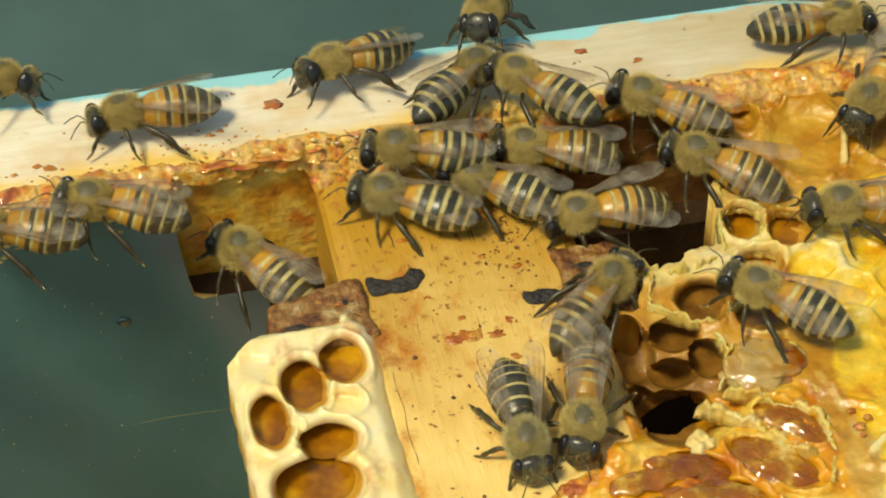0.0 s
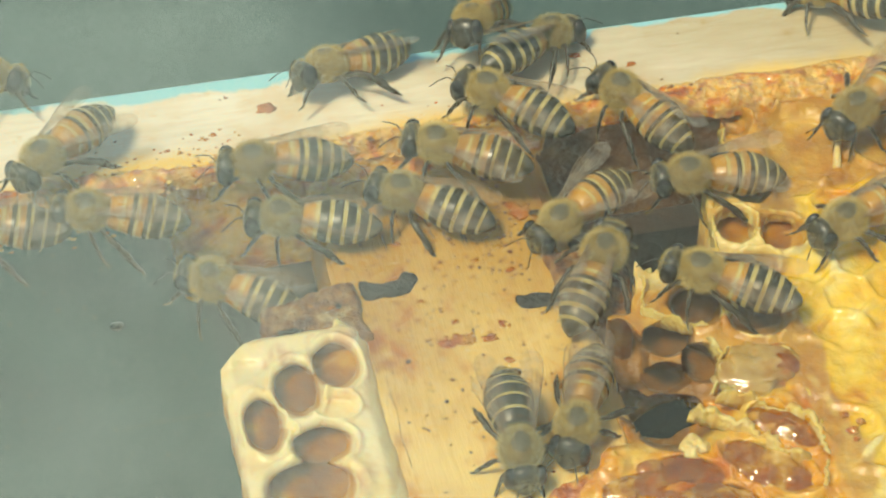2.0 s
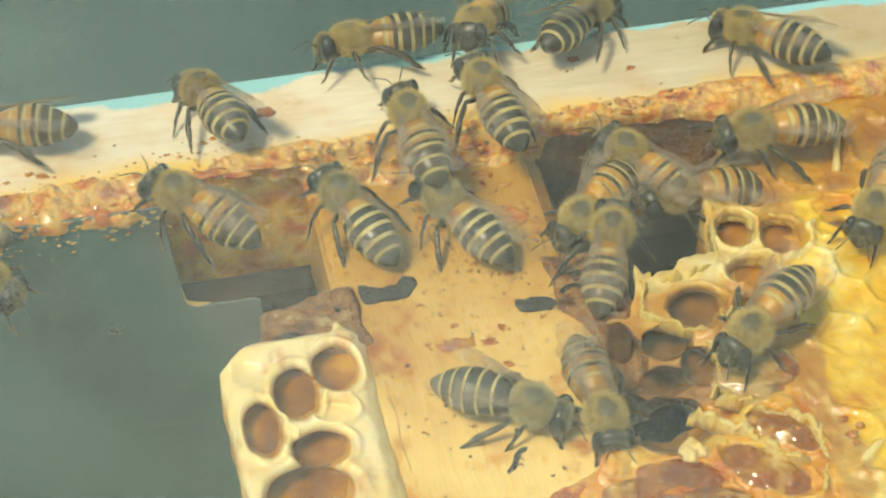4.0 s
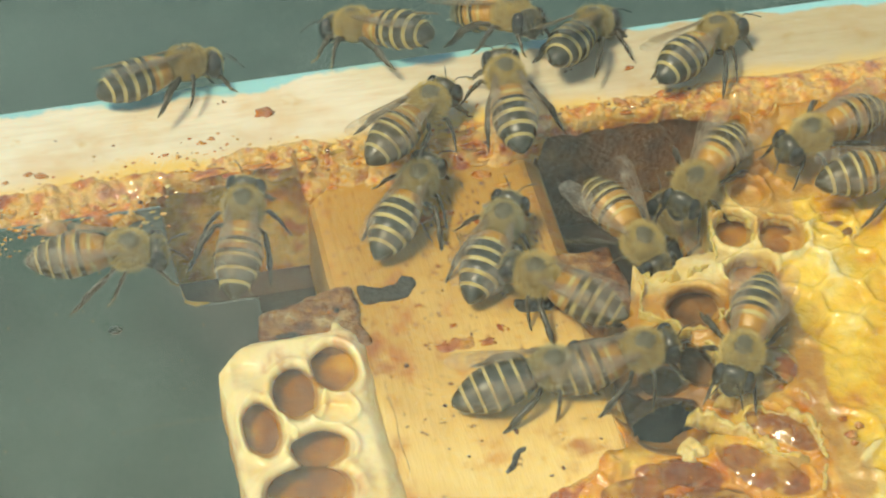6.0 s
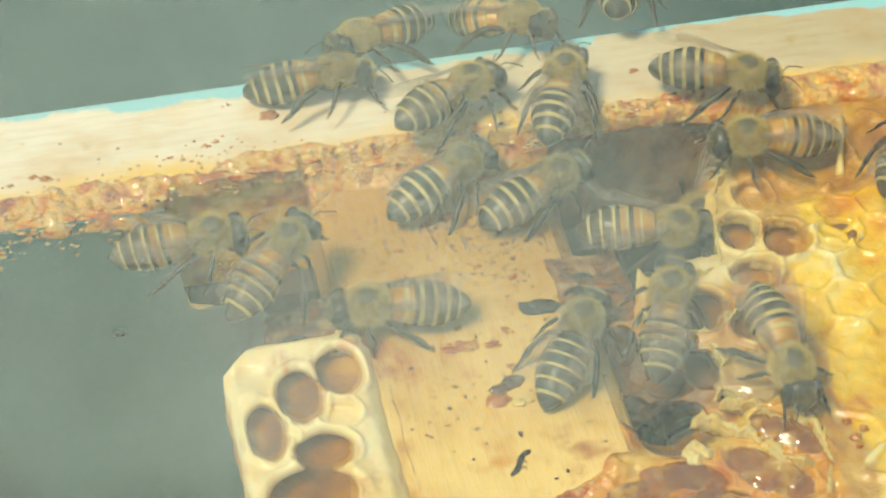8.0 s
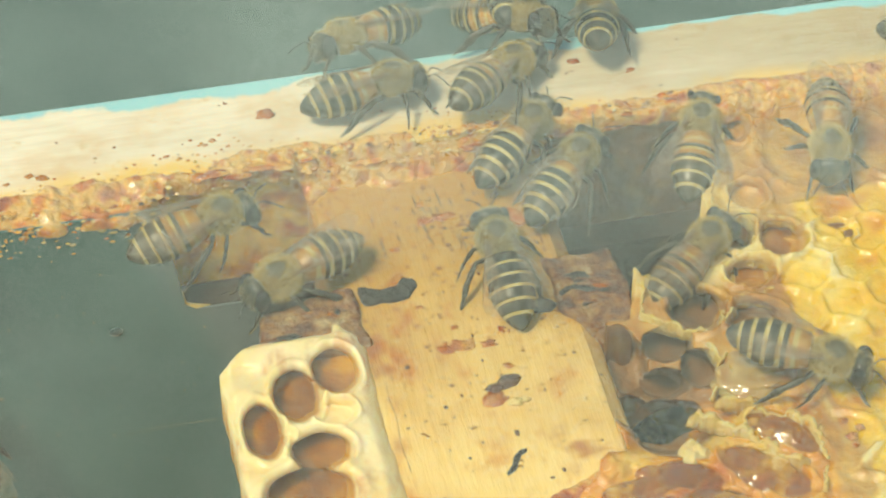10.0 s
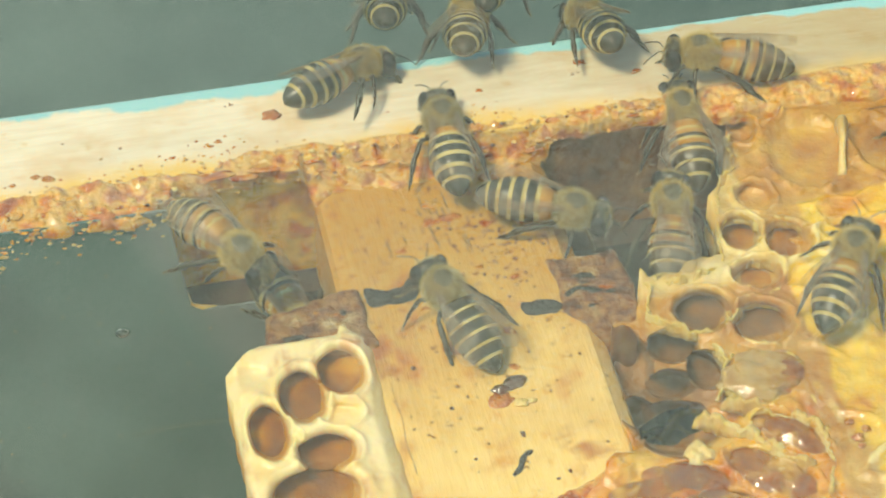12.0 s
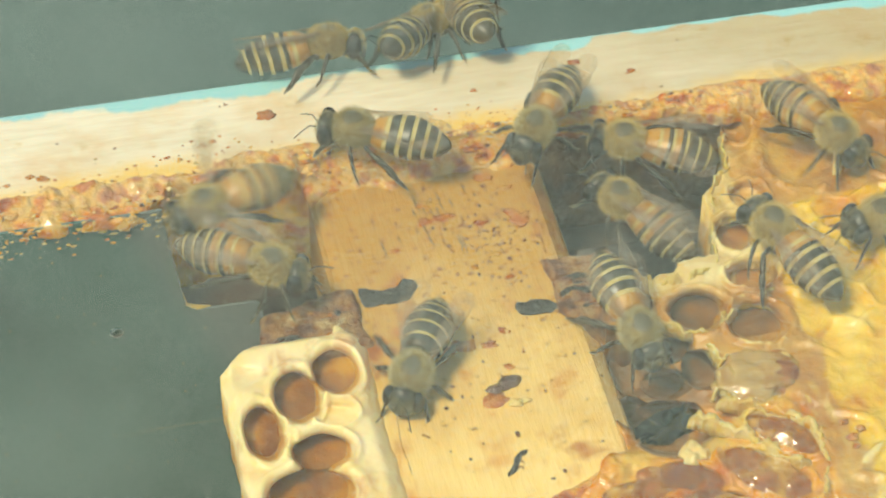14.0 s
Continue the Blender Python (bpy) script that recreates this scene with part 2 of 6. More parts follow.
def lipped_wax():
    """Smooth cream wax, amber and thin-walled inside its cells."""
    m, n, l, b = nodes_of("lipped_wax")
    broad, fine = noise_at(n, l, 170, 4), noise_at(n, l, 900, 4)
    col = ramp(n, l, broad, [(0.3, (0.80, 0.55, 0.18)), (0.46, (0.86, 0.69, 0.32)), (0.68, (0.88, 0.76, 0.46))])
    pink = step_of(n, l, noise_at(n, l, 210, 4, (1, 0.6, 1)), 0.53, 0.70)
    col = mixed(n, l, pink, col, (0.66, 0.40, 0.17))
    at = n.new("ShaderNodeAttribute")
    at.attribute_name = "sunk"
    inside_tone = ramp(n, l, broad, [(0.3, (0.52, 0.24, 0.025)), (0.7, (0.74, 0.44, 0.07))])
    col = mixed(n, l, step_of(n, l, at.outputs["Fac"], 0.1, 0.8), col, inside_tone)
    l.new(col, b.inputs["Base Color"])
    b.inputs["Roughness"].default_value = 0.34
    b.inputs["Subsurface Weight"].default_value = 0.45
    b.inputs["Subsurface Radius"].default_value = (1.0, 0.55, 0.2)
    b.inputs["Subsurface Scale"].default_value = 0.0014
    bumped(n, l, b, fine, 0.00008)
    return m


RIM = rim_wood()
BAR = wood("top_bar_pine", (0.92, 0.68, 0.25), (0.89, 0.63, 0.20), (0.52, 0.20, 0.03), 0.07, shade_wear=True)
REBATE = surface("rebate_wood_soaked", [(0.32, (0.40, 0.11, 0.012)), (0.40, (0.74, 0.28, 0.025)), (0.47, (0.90, 0.48, 0.05)), (0.58, (0.92, 0.62, 0.12)), (0.67, (0.70, 0.22, 0.03))], 130, 0.25, 700, 0.0004, coat=0.6, spread=0.2)
# darker copy of the rebate wood, with the gap's shade in its colour
REBATE_SHADED = surface("rebate_wood_shaded", [(0.34, (0.16, 0.065, 0.018)), (0.5, (0.30, 0.13, 0.035)), (0.66, (0.46, 0.23, 0.06))], 130, 0.35, 700, 0.0004, coat=0.3, spread=0.2)
# ledge wood made nearly black to stand for shadow in the slot
SHADED_WOOD = surface("shaded_ledge_wood", [(0.3, (0.035, 0.018, 0.008)), (0.7, (0.09, 0.045, 0.018))], 200, 0.5, 900, 0.0002)
SLATE = lining()
GRASS = surface("grass_far", [(0.3, (0.040, 0.080, 0.072)), (0.7, (0.07, 0.13, 0.115))], 6, 0.9, 30, 0.0)
BOXWOOD = surface("box_wood", [(0.3, (0.30, 0.20, 0.10)), (0.7, (0.42, 0.29, 0.16))], 30, 0.7, 300, 0.0002)
WAX = surface("pale_wax", [(0.3, (0.78, 0.52, 0.14)), (0.55, (0.83, 0.64, 0.25)), (0.75, (0.84, 0.71, 0.38))], 160, 0.42, 1400, 0.0002, sss=0.35)
TORN_WAX = surface("torn_wax", [(0.3, (0.66, 0.38, 0.06)), (0.5, (0.77, 0.54, 0.14)), (0.7, (0.82, 0.66, 0.29))], 300, 0.4, 2200, 0.0003, sss=0.5, spread=0.1)
AMBER_WAX = surface("amber_wax", [(0.3, (0.46, 0.21, 0.025)), (0.5, (0.64, 0.36, 0.05)), (0.68, (0.74, 0.54, 0.18))], 110, 0.35, 1100, 0.0002, sss=0.35)
HONEY = honey_clear()
MILKY = surface("milky_honey", [(0.36, (0.50, 0.13, 0.008)), (0.44, (0.42, 0.22, 0.04)), (0.54, (0.54, 0.36, 0.11)), (0.68, (0.46, 0.22, 0.03))], 190, 0.10, 420, 0.00025, sss=0.4, coat=0.9)
CLEAR_DROP = surface("wet_drop", [(0.3, (0.03, 0.07, 0.065)), (0.7, (0.05, 0.10, 0.095))], 300, 0.04, 900, 0.0, coat=1.0)
COMB = comb_wax()
LIPPED_WAX = lipped_wax()
DEEP_CELL = surface("deep_cell_floor", [(0.3, (0.13, 0.055, 0.009)), (0.7, (0.32, 0.15, 0.025))], 420, 0.3, 900, 0.0001, coat=0.3)
RED_STAIN = surface("red_propolis_stain", [(0.32, (0.36, 0.06, 0.008)), (0.5, (0.62, 0.20, 0.020)), (0.68, (0.72, 0.40, 0.06))], 360, 0.25, 1500, 0.0003, coat=0.5, spread=0.2)
CELL_HONEY = surface("cell_honey", [(0.36, (0.22, 0.075, 0.003)), (0.5, (0.40, 0.16, 0.006)), (0.62, (0.60, 0.31, 0.015))], 170, 0.3, 900, 0.00012, sss=0.2, coat=0.35)
PROPOLIS = surface("propolis_crust", [(0.31, (0.42, 0.09, 0.016)), (0.39, (0.72, 0.22, 0.025)), (0.47, (0.84, 0.42, 0.045)), (0.54, (0.84, 0.54, 0.15)), (0.61, (0.72, 0.32, 0.08)), (0.68, (0.56, 0.22, 0.10))], 340, 0.30, 1500, 0.0004, coat=0.6, spread=0.16)
CLUMP = surface("brown_propolis", [(0.34, (0.09, 0.030, 0.010)), (0.46, (0.26, 0.095, 0.020)), (0.56, (0.42, 0.20, 0.045)), (0.68, (0.58, 0.40, 0.17))], 420, 0.4, 1800, 0.0005, coat=0.15, spread=0.25)
TAR = surface("black_crust", [(0.3, (0.012, 0.011, 0.010)), (0.7, (0.05, 0.042, 0.03))], 500, 0.5, 2000, 0.0004)
TAR_GLOSS = surface("dark_wet_resin", [(0.3, (0.05, 0.022, 0.012)), (0.7, (0.20, 0.075, 0.03))], 400, 0.2, 900, 0.0003, coat=0.8)
CHITIN = surface("dark_chitin", [(0.3, (0.020, 0.019, 0.012)), (0.7, (0.050, 0.045, 0.026))], 700, 0.30, 4000, 0.00003, coat=0.12, vary=0.25)
DUSK = surface("brown_chitin", [(0.3, (0.034, 0.027, 0.012)), (0.7, (0.085, 0.064, 0.026))], 500, 0.36, 4000, 0.00004, coat=0.08, vary=0.25)
PALE = surface("pale_hair_band", [(0.3, (0.46, 0.37, 0.12)), (0.7, (0.64, 0.53, 0.22))], 900, 0.8, 6000, 0.0001, vary=0.2)
DOWN = surface("golden_down", [(0.3, (0.26, 0.19, 0.05)), (0.7, (0.42, 0.32, 0.10))], 900, 0.8, 6000, 0.0001, vary=0.3)
DISC = surface("thorax_shield", [(0.3, (0.085, 0.072, 0.034)), (0.7, (0.15, 0.125, 0.060))], 900, 0.45, 5000, 0.00005)
HAIR = surface("fine_hair", [(0.3, (0.60, 0.44, 0.12)), (0.7, (0.80, 0.64, 0.24))], 900, 0.7, 6000, 0.0, vary=0.25)
GREYHAIR = surface("grey_hair", [(0.3, (0.48, 0.40, 0.16)), (0.7, (0.66, 0.56, 0.26))], 900, 0.7, 6000, 0.0, vary=0.25)
EYE_BLACK = surface("compound_eye", [(0.3, (0.008, 0.007, 0.006)), (0.7, (0.02, 0.016, 0.012))], 2000, 0.15, 9000, 0.00003)
ABDOMEN_DARK = abdomen_skin("black_abdomen", (0.048, 0.044, 0.026))
ABDOMEN_BROWN = abdomen_skin("brown_abdomen", (0.080, 0.060, 0.026))
WING = membrane()
SMOKE = surface("white_smoke", [(0.3, (0.69, 0.83, 0.775)), (0.7, (0.77, 0.90, 0.855))], 20, 1.0, 60, 0.0)
VEIN = surface("wing_vein", [(0.3, (0.22, 0.14, 0.06)), (0.7, (0.32, 0.22, 0.10))], 900, 0.5)


# ---------------------------------------------------------------- mesh helpers (millimetres in, metres out)
def link_mesh(name, me, mats, parent=None, label=""):
    for m in mats if isinstance(mats, (list, tuple)) else [mats]:
        me.materials.append(m)
    ob = new(name, me)
    if parent:
        ob.parent = parent
    if label:
        ob["label"] = label
    return ob


def part(name, bm, mats, parent=None, label="", smooth=True):
    for f in bm.faces:
        f.smooth = smooth
    me = bpy.data.meshes.new(name)
    bm.to_mesh(me)
    bm.free()
    me.transform(Matrix.Diagonal((MM, MM, MM, 1)))
    return link_mesh(name, me, mats, parent, label)


def box(bm, x0, x1, y0, y1, z0, z1, bevel=0.0):
    made = bmesh.ops.create_cube(bm, size=1.0)["verts"]
    for v in made:
        v.co = Vector((x0 + (v.co.x + 0.5) * (x1 - x0), y0 + (v.co.y + 0.5) * (y1 - y0), z0 + (v.co.z + 0.5) * (z1 - z0)))
    if bevel:
        edges = {e for v in made for e in v.link_edges}
        bmesh.ops.bevel(bm, geom=list(edges), offset=bevel, segments=2, affect="EDGES", profile=0.5)


def loft(bm, rings, mats=None, closed=True):
    """Skin over rings of points; mats gives a material index for each gap between rings."""
    rows = [[bm.verts.new(p) for p in ring] for ring in rings]
    k = len(rows[0])
    for i in range(len(rows) - 1):
        for j in range(k):
            f = bm.faces.new((rows[i][j], rows[i][(j + 1) % k], rows[i + 1][(j + 1) % k], rows[i + 1][j]))
            if mats:
                f.material_index = mats[i]
    if closed:
        a = bm.faces.new(rows[0][::-1])
        b = bm.faces.new(rows[-1])
        if mats:
            a.material_index, b.material_index = mats[0], mats[-1]


def face_up(bm):
    bm.normal_update()
    for f in bm.faces:
        if f.normal.z < 0:
            f.normal_flip()


def tube(bm, points, radii, sides=6, mat=0, flat=1.0):
    """A tapering limb through points; flat squeezes it sideways."""
    rings = []
    for i, p in enumerate(points):
        p = Vector(p)
        a = Vector(points[max(i - 1, 0)])
        b = Vector(points[min(i + 1, len(points) - 1)])
        d = (b - a).normalized()
        u = d.cross(Vector((0, 0, 1)))
        if u.length < 0.05:
            u = d.cross(Vector((1, 0, 0)))
        u.normalize()
        w = u.cross(d)
        rings.append([p + (u * math.cos(q) * flat + w * math.sin(q)) * radii[i] for q in [2 * math.pi * s / sides for s in range(sides)]])
    loft(bm, rings, [mat] * (len(rings) - 1))


def blob(bm, c, r, seg=12, rings=8, warp=0.0, freq=1.0):
    """A rounded body of radii r about c, made uneven by warp."""
    made = bmesh.ops.create_uvsphere(bm, u_segments=seg, v_segments=rings, radius=1.0)["verts"]
    for v in made:
        k = 1.0 + (warp * noise.noise(Vector(c) * 3.1 + v.co * freq) if warp else 0.0)
        v.co = Vector((c[0] + v.co.x * r[0] * k, c[1] + v.co.y * r[1] * k, c[2] + v.co.z * r[2] * k))


def inside(poly, x, y):
    """Which points of the arrays lie within the outline."""
    hit = np.zeros(x.shape, bool)
    for (x0, y0), (x1, y1) in zip(poly, poly[1:] + poly[:1]):
        cross = ((y0 > y) != (y1 > y)) & (x < (x1 - x0) * (y - y0) / ((y1 - y0) or 1e-9) + x0)
        hit ^= cross
    return hit


GRID = np.random.default_rng(4).random((64, 64))


def rough_field(x, y, size, seed=0.0, octaves=3):
    """Smooth value noise on arrays, from -1 to 1, with lumps of the given size."""
    out, amp, total = np.zeros_like(x), 1.0, 0.0
    for o in range(octaves):
        u, v = x / size * 2 ** o + 17.3 * seed + 3.7 * o, y / size * 2 ** o + 9.1 * seed + 8.9 * o
        i, j = np.floor(u).astype(int), np.floor(v).astype(int)
        f, g = u - i, v - j
        f, g = f * f * (3 - 2 * f), g * g * (3 - 2 * g)
        a, b = GRID[i % 64, j % 64], GRID[(i + 1) % 64, j % 64]
        c, d = GRID[i % 64, (j + 1) % 64], GRID[(i + 1) % 64, (j + 1) % 64]
        out += amp * ((a * (1 - f) + b * f) * (1 - g) + (c * (1 - f) + d * f) * g)
        total += amp
        amp *= 0.5
    return out / total * 2 - 1


def smooth01(x, lo, hi):
    t = np.clip((x - lo) / (hi - lo), 0, 1)
    return t * t * (3 - 2 * t)


def slab(name, outline, height, step, depth, mats, parent=None, label="", ragged=0.6, seed=1.0, holes=(), fall=0.0, soft_steps=10, lean=(0.0, 0.0)):
    """A sheet with a worked upper side and an uneven torn edge, closed at the sides and below."""
    xs, ys = [p[0] for p in outline], [p[1] for p in outline]
    gx = np.arange(min(xs) - 1.5, max(xs) + 1.5, step)
    gy = np.arange(min(ys) - 1.5, max(ys) + 1.5, step)
    X, Y = np.meshgrid(gx, gy, indexing="ij")
    WX = X + ragged * rough_field(X, Y, 2.2, seed, 3)
    WY = Y + ragged * rough_field(X, Y, 2.2, seed + 5, 3)
    keep = inside(outline, WX, WY)
    for h in holes:
        keep &= ~inside(h, WX, WY)
    Z = height(X, Y)
    if fall:
        soft = keep.astype(float)
        for i in range(soft_steps):
            soft[1:-1, 1:-1] = (soft[1:-1, 1:-1] + soft[:-2, 1:-1] + soft[2:, 1:-1] + soft[1:-1, :-2] + soft[1:-1, 2:]) / 5
        Z = Z - fall * np.clip((1.0 - soft) / 0.5, 0, 1) ** 1.5
    nx, ny = X.shape
    cell = keep[:-1, :-1] & keep[1:, :-1] & keep[:-1, 1:] & keep[1:, 1:]
    ids = -np.ones((nx, ny), int)
    used = np.zeros((nx, ny), bool)
    used[:-1, :-1] |= cell
    used[1:, :-1] |= cell
    used[:-1, 1:] |= cell
    used[1:, 1:] |= cell
    ids[used] = np.arange(used.sum())
    sunk = np.clip(-0.4 - Z, 0, None)       # the cells lean: their floors lie back from their mouths
    top = np.stack([(X + lean[0] * sunk)[used], (Y + lean[1] * sunk)[used], Z[used]], 1)
    count = len(top)
    low = top.copy()
    low[:, 2] = np.minimum(low[:, 2] - 0.3, depth)
    ci, cj = np.nonzero(cell)
    quads = np.stack([ids[ci, cj], ids[ci + 1, cj], ids[ci + 1, cj + 1], ids[ci, cj + 1]], 1)
    faces = [tuple(int(a) for a in q) for q in quads]
    side = {}
    for q in faces:
        for a, b in zip(q, q[1:] + q[:1]):
            if (b, a) in side:
                del side[(b, a)]
            else:
                side[(a, b)] = 1
    ahead = {a: b for a, b in side}
    loop = np.array([a for a in ahead if ahead[a] in ahead])
    after = np.array([ahead[a] for a in loop])
    for i in range(5):
        mid = (top[loop, :2] + top[after, :2]) / 2
        total, hits = np.zeros((count, 2)), np.zeros((count, 1))
        for k in (loop, after):
            np.add.at(total, k, mid)
            np.add.at(hits, k, 1.0)
        both = (hits[:, 0] == 2)
        top[both, :2] = total[both] / 2
    low[:, :2] = top[:, :2]
    faces += [(b, a, a + count, b + count) for a, b in side]
    me = bpy.data.meshes.new(name)
    me.from_pydata((np.concatenate([top, low]) * MM).tolist(), [], faces)
    me.polygons.foreach_set("use_smooth", np.ones(len(me.polygons), bool))
    return link_mesh(name, me, mats, parent, label)


def by_depth(ob, levels, rise=()):
    """Another wax below a level in the open cells, and on the ridges above one."""
    me = ob.data
    n = len(me.polygons)
    at = np.zeros(n * 3)
    me.polygons.foreach_get("center", at)
    x, y, z = at[0::3] / MM, at[1::3] / MM, at[2::3] / MM
    index = np.zeros(n, np.int32)
    me.polygons.foreach_get("material_index", index)
    for level, slot in levels:
        index[z + 0.08 * rough_field(x, y, 0.8, 3.0, 2) < level] = slot
    for level, slot in rise:
        index[z + 0.35 * rough_field(x, y, 1.2, 5.0, 3) > level] = slot
    me.polygons.foreach_set("material_index", index)


def pits(X, Y, cells, lip=0.25, tear=0.9, six=0.045):
    """Depth of open cells: (x, y, radius across, radius along, depth) with thin raised lips."""
    out = np.zeros_like(X)
    for cx, cy, ru, rv, d in cells:
        a, b = (X - cx) / ru, (Y - cy) / rv
        ang = np.arctan2(b, a)
        q = np.sqrt(a * a + b * b) * (1 + six * np.cos(6 * (ang + 0.15 * math.sin(cx)))) + 0.035 * rough_field(X, Y, 2.4, cx, 2)
        out -= d * (0.75 * smooth01(q, 1.03, 0.74) + 0.25 * np.clip(1 - q * q, 0, 1))
        out += lip * (1.0 + tear * rough_field(X, Y, 0.9, cy, 2)) * np.exp(-((q - 1.13) / 0.13) ** 2)
    return out


# ---------------------------------------------------------------- setting: ground, hive box, rim
def ground():
    bm = bmesh.new()
    box(bm, -2.0e6, 2.0e6, -2.0e6, 2.0e6, -300, -252)
    tagged(part("ground", bm, GRASS, smooth=False), "dark green grass far below, out of focus", "ground", kind="structure")


def hive_walls():
    bm = bmesh.new()
    box(bm, -230, 230, 0, 13.9, -240, 0, 0.5)
    tagged(part("wall_north", bm, RIM, smooth=False), "cream wooden hive wall with flaking turquoise paint on its edge", "hive wall", kind="structure")
    bm = bmesh.new()
    # the slot floor's shadow is painted in by this dark ledge wood
    box(bm, -230, 230, -4.25, -0.05, -240, -17)
    tagged(part("rebate_ledge", bm, SHADED_WOOD, smooth=False), "wooden ledge below the rim, coloured dark as in shade", "ledge", kind="structure")
    bm = bmesh.new()
    box(bm, -230, 1.0, -0.6, -0.02, -16.95, -2.2)
    tagged(part("rebate_back", bm, REBATE, smooth=False), "glossy orange propolis-soaked wood at the back of the rebate", "trim", kind="structure")
    # right-hand piece: the shade of the deep gap is painted into the wood
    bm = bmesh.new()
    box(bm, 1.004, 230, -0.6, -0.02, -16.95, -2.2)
    tagged(part("rebate_back", bm, REBATE_SHADED, smooth=False), "brown wood at the back of the rebate, coloured dark as in shade", "trim", kind="structure")
    for name, x0, x1, y0, y1 in (("wall_west", -250, -230, -470, 13.9), ("wall_east", 230, 250, -470, 13.9), ("wall_south", -230, 230, -490, -470)):
        bm = bmesh.new()
        box(bm, x0, x1, y0, y1, -240, -1, 0.5)
        tagged(part(name, bm, BOXWOOD, smooth=False), "plain wooden side wall of the hive box", "hive wall", kind="structure")
    bm = bmesh.new()
    box(bm, -250, 250, -490, 13.9, -252, -240)
    tagged(part("floor", bm, BOXWOOD, smooth=False), "bare wooden bottom board of the hive", "floor", kind="structure")


def dark_sheet():
    """The dark lining of the inner wall, cut out where the bars rest."""
    bm = bmesh.new()
    outline = [(-228, -236), (228, -236), (228, -0.5), (62, -0.5), (62, -60), (14.2, -60), (-17.6, -60), (-18.3, -24), (-18.9, -17.6), (-19.4, -17.1), (-26.2, -17), (-27.4, -16.2), (-28.4, -8), (-29.0, -0.6), (-228, -0.6)]
    front = [bm.verts.new((x, -4.6, z)) for x, z in outline]
    back = [bm.verts.new((x, -4.3, z)) for x, z in outline]
    bm.faces.new(front)
    bm.faces.new(back[::-1])
    k = len(front)
    for i in range(k):
        bm.faces.new((front[(i + 1) % k], front[i], back[i], back[(i + 1) % k]))
    tagged(part("wall_lining", bm, SLATE, smooth=False), "dark slate-green lining sheet with a notch for the frames", "wall lining", kind="structure")
    # pale raw edge in the notch
    bm = bmesh.new()
    tube(bm, [(-28.0, -4.2, -13.5), (-27.5, -4.2, -16.3), (-26.4, -4.2, -17.0), (-24.6, -4.2, -17.05)], [0.25, 0.35, 0.4, 0.1], 6)
    tagged(part("trim", bm, WAX), "pale raw edge of the cut notch", "trim", kind="structure")


def propolis_strip():
    outline = [(-62, -4.9), (-45, -5.2), (-30, -4.7), (-27.8, -1.6), (-21, -1.2), (-19.5, -2.4), (-18, -1.0), (-13, -1.2), (-12.4, -2.9), (0, -2.7), (14, -2.4), (15.5, -0.9), (31, -1.2), (36, -3), (60, -3), (60, 2.4), (38, 3.2), (20, 1.6), (2, 1.0), (-8, 2.0), (-18, 2.6), (-24, 0.6), (-36, 1.0), (-50, 0.4), (-62, 1.2)]

    def height(X, Y):
        over_bar = smooth01(X, -14, -12.5) * smooth01(X, 16, 14.5)
        z = 0.35 - over_bar * 4.1 * smooth01(Y, 0.9, -2.2)
        z = z - (1 - over_bar) * 0.9 * smooth01(Y, -0.5, -4.5)
        lumps = 0.85 * rough_field(X, Y, 2.3, 2.0, 3) + 0.5 * rough_field(X, Y, 0.75, 6.0, 2)
        return z + 0.75 * lumps * smooth01(Y, 3.0, 0.4) - 0.3 * smooth01(Y, 1.0, 3.0)

    root = new("propolis")
    tagged(root, "crumbly red and orange propolis crust along the rim", "propolis")
    ob = slab("crust", outline, height, 0.2, -2.0, [PROPOLIS, WAX], root, ragged=1.1, seed=3.0, fall=1.3, soft_steps=12)
    by_depth(ob, [], [(0.95, 1)])
    # glossy resin lumps stuck in the crust
    rng = random.Random(12)
    for i in range(46):
        x = rng.uniform(-54, 34)
        y = rng.uniform(-3.8, -1.5) if x < -28 else (rng.uniform(-1.8, 0.2) if x < 15 else rng.uniform(-0.6, 1.0))
        high = float(height(np.array([[x]]), np.array([[y]]))[0, 0])
        r = rng.uniform(0.25, 0.75)
        bm = bmesh.new()
        blob(bm, (x, y, high - 0.25), (r * rng.uniform(1.2, 2.6), r * 0.9, r * 0.42), 18, 11, 0.7, 0.8)
        part("resin_lump", bm, RED_STAIN if i % 3 else PROPOLIS, root, "glossy red resin lump" if i % 3 else "")


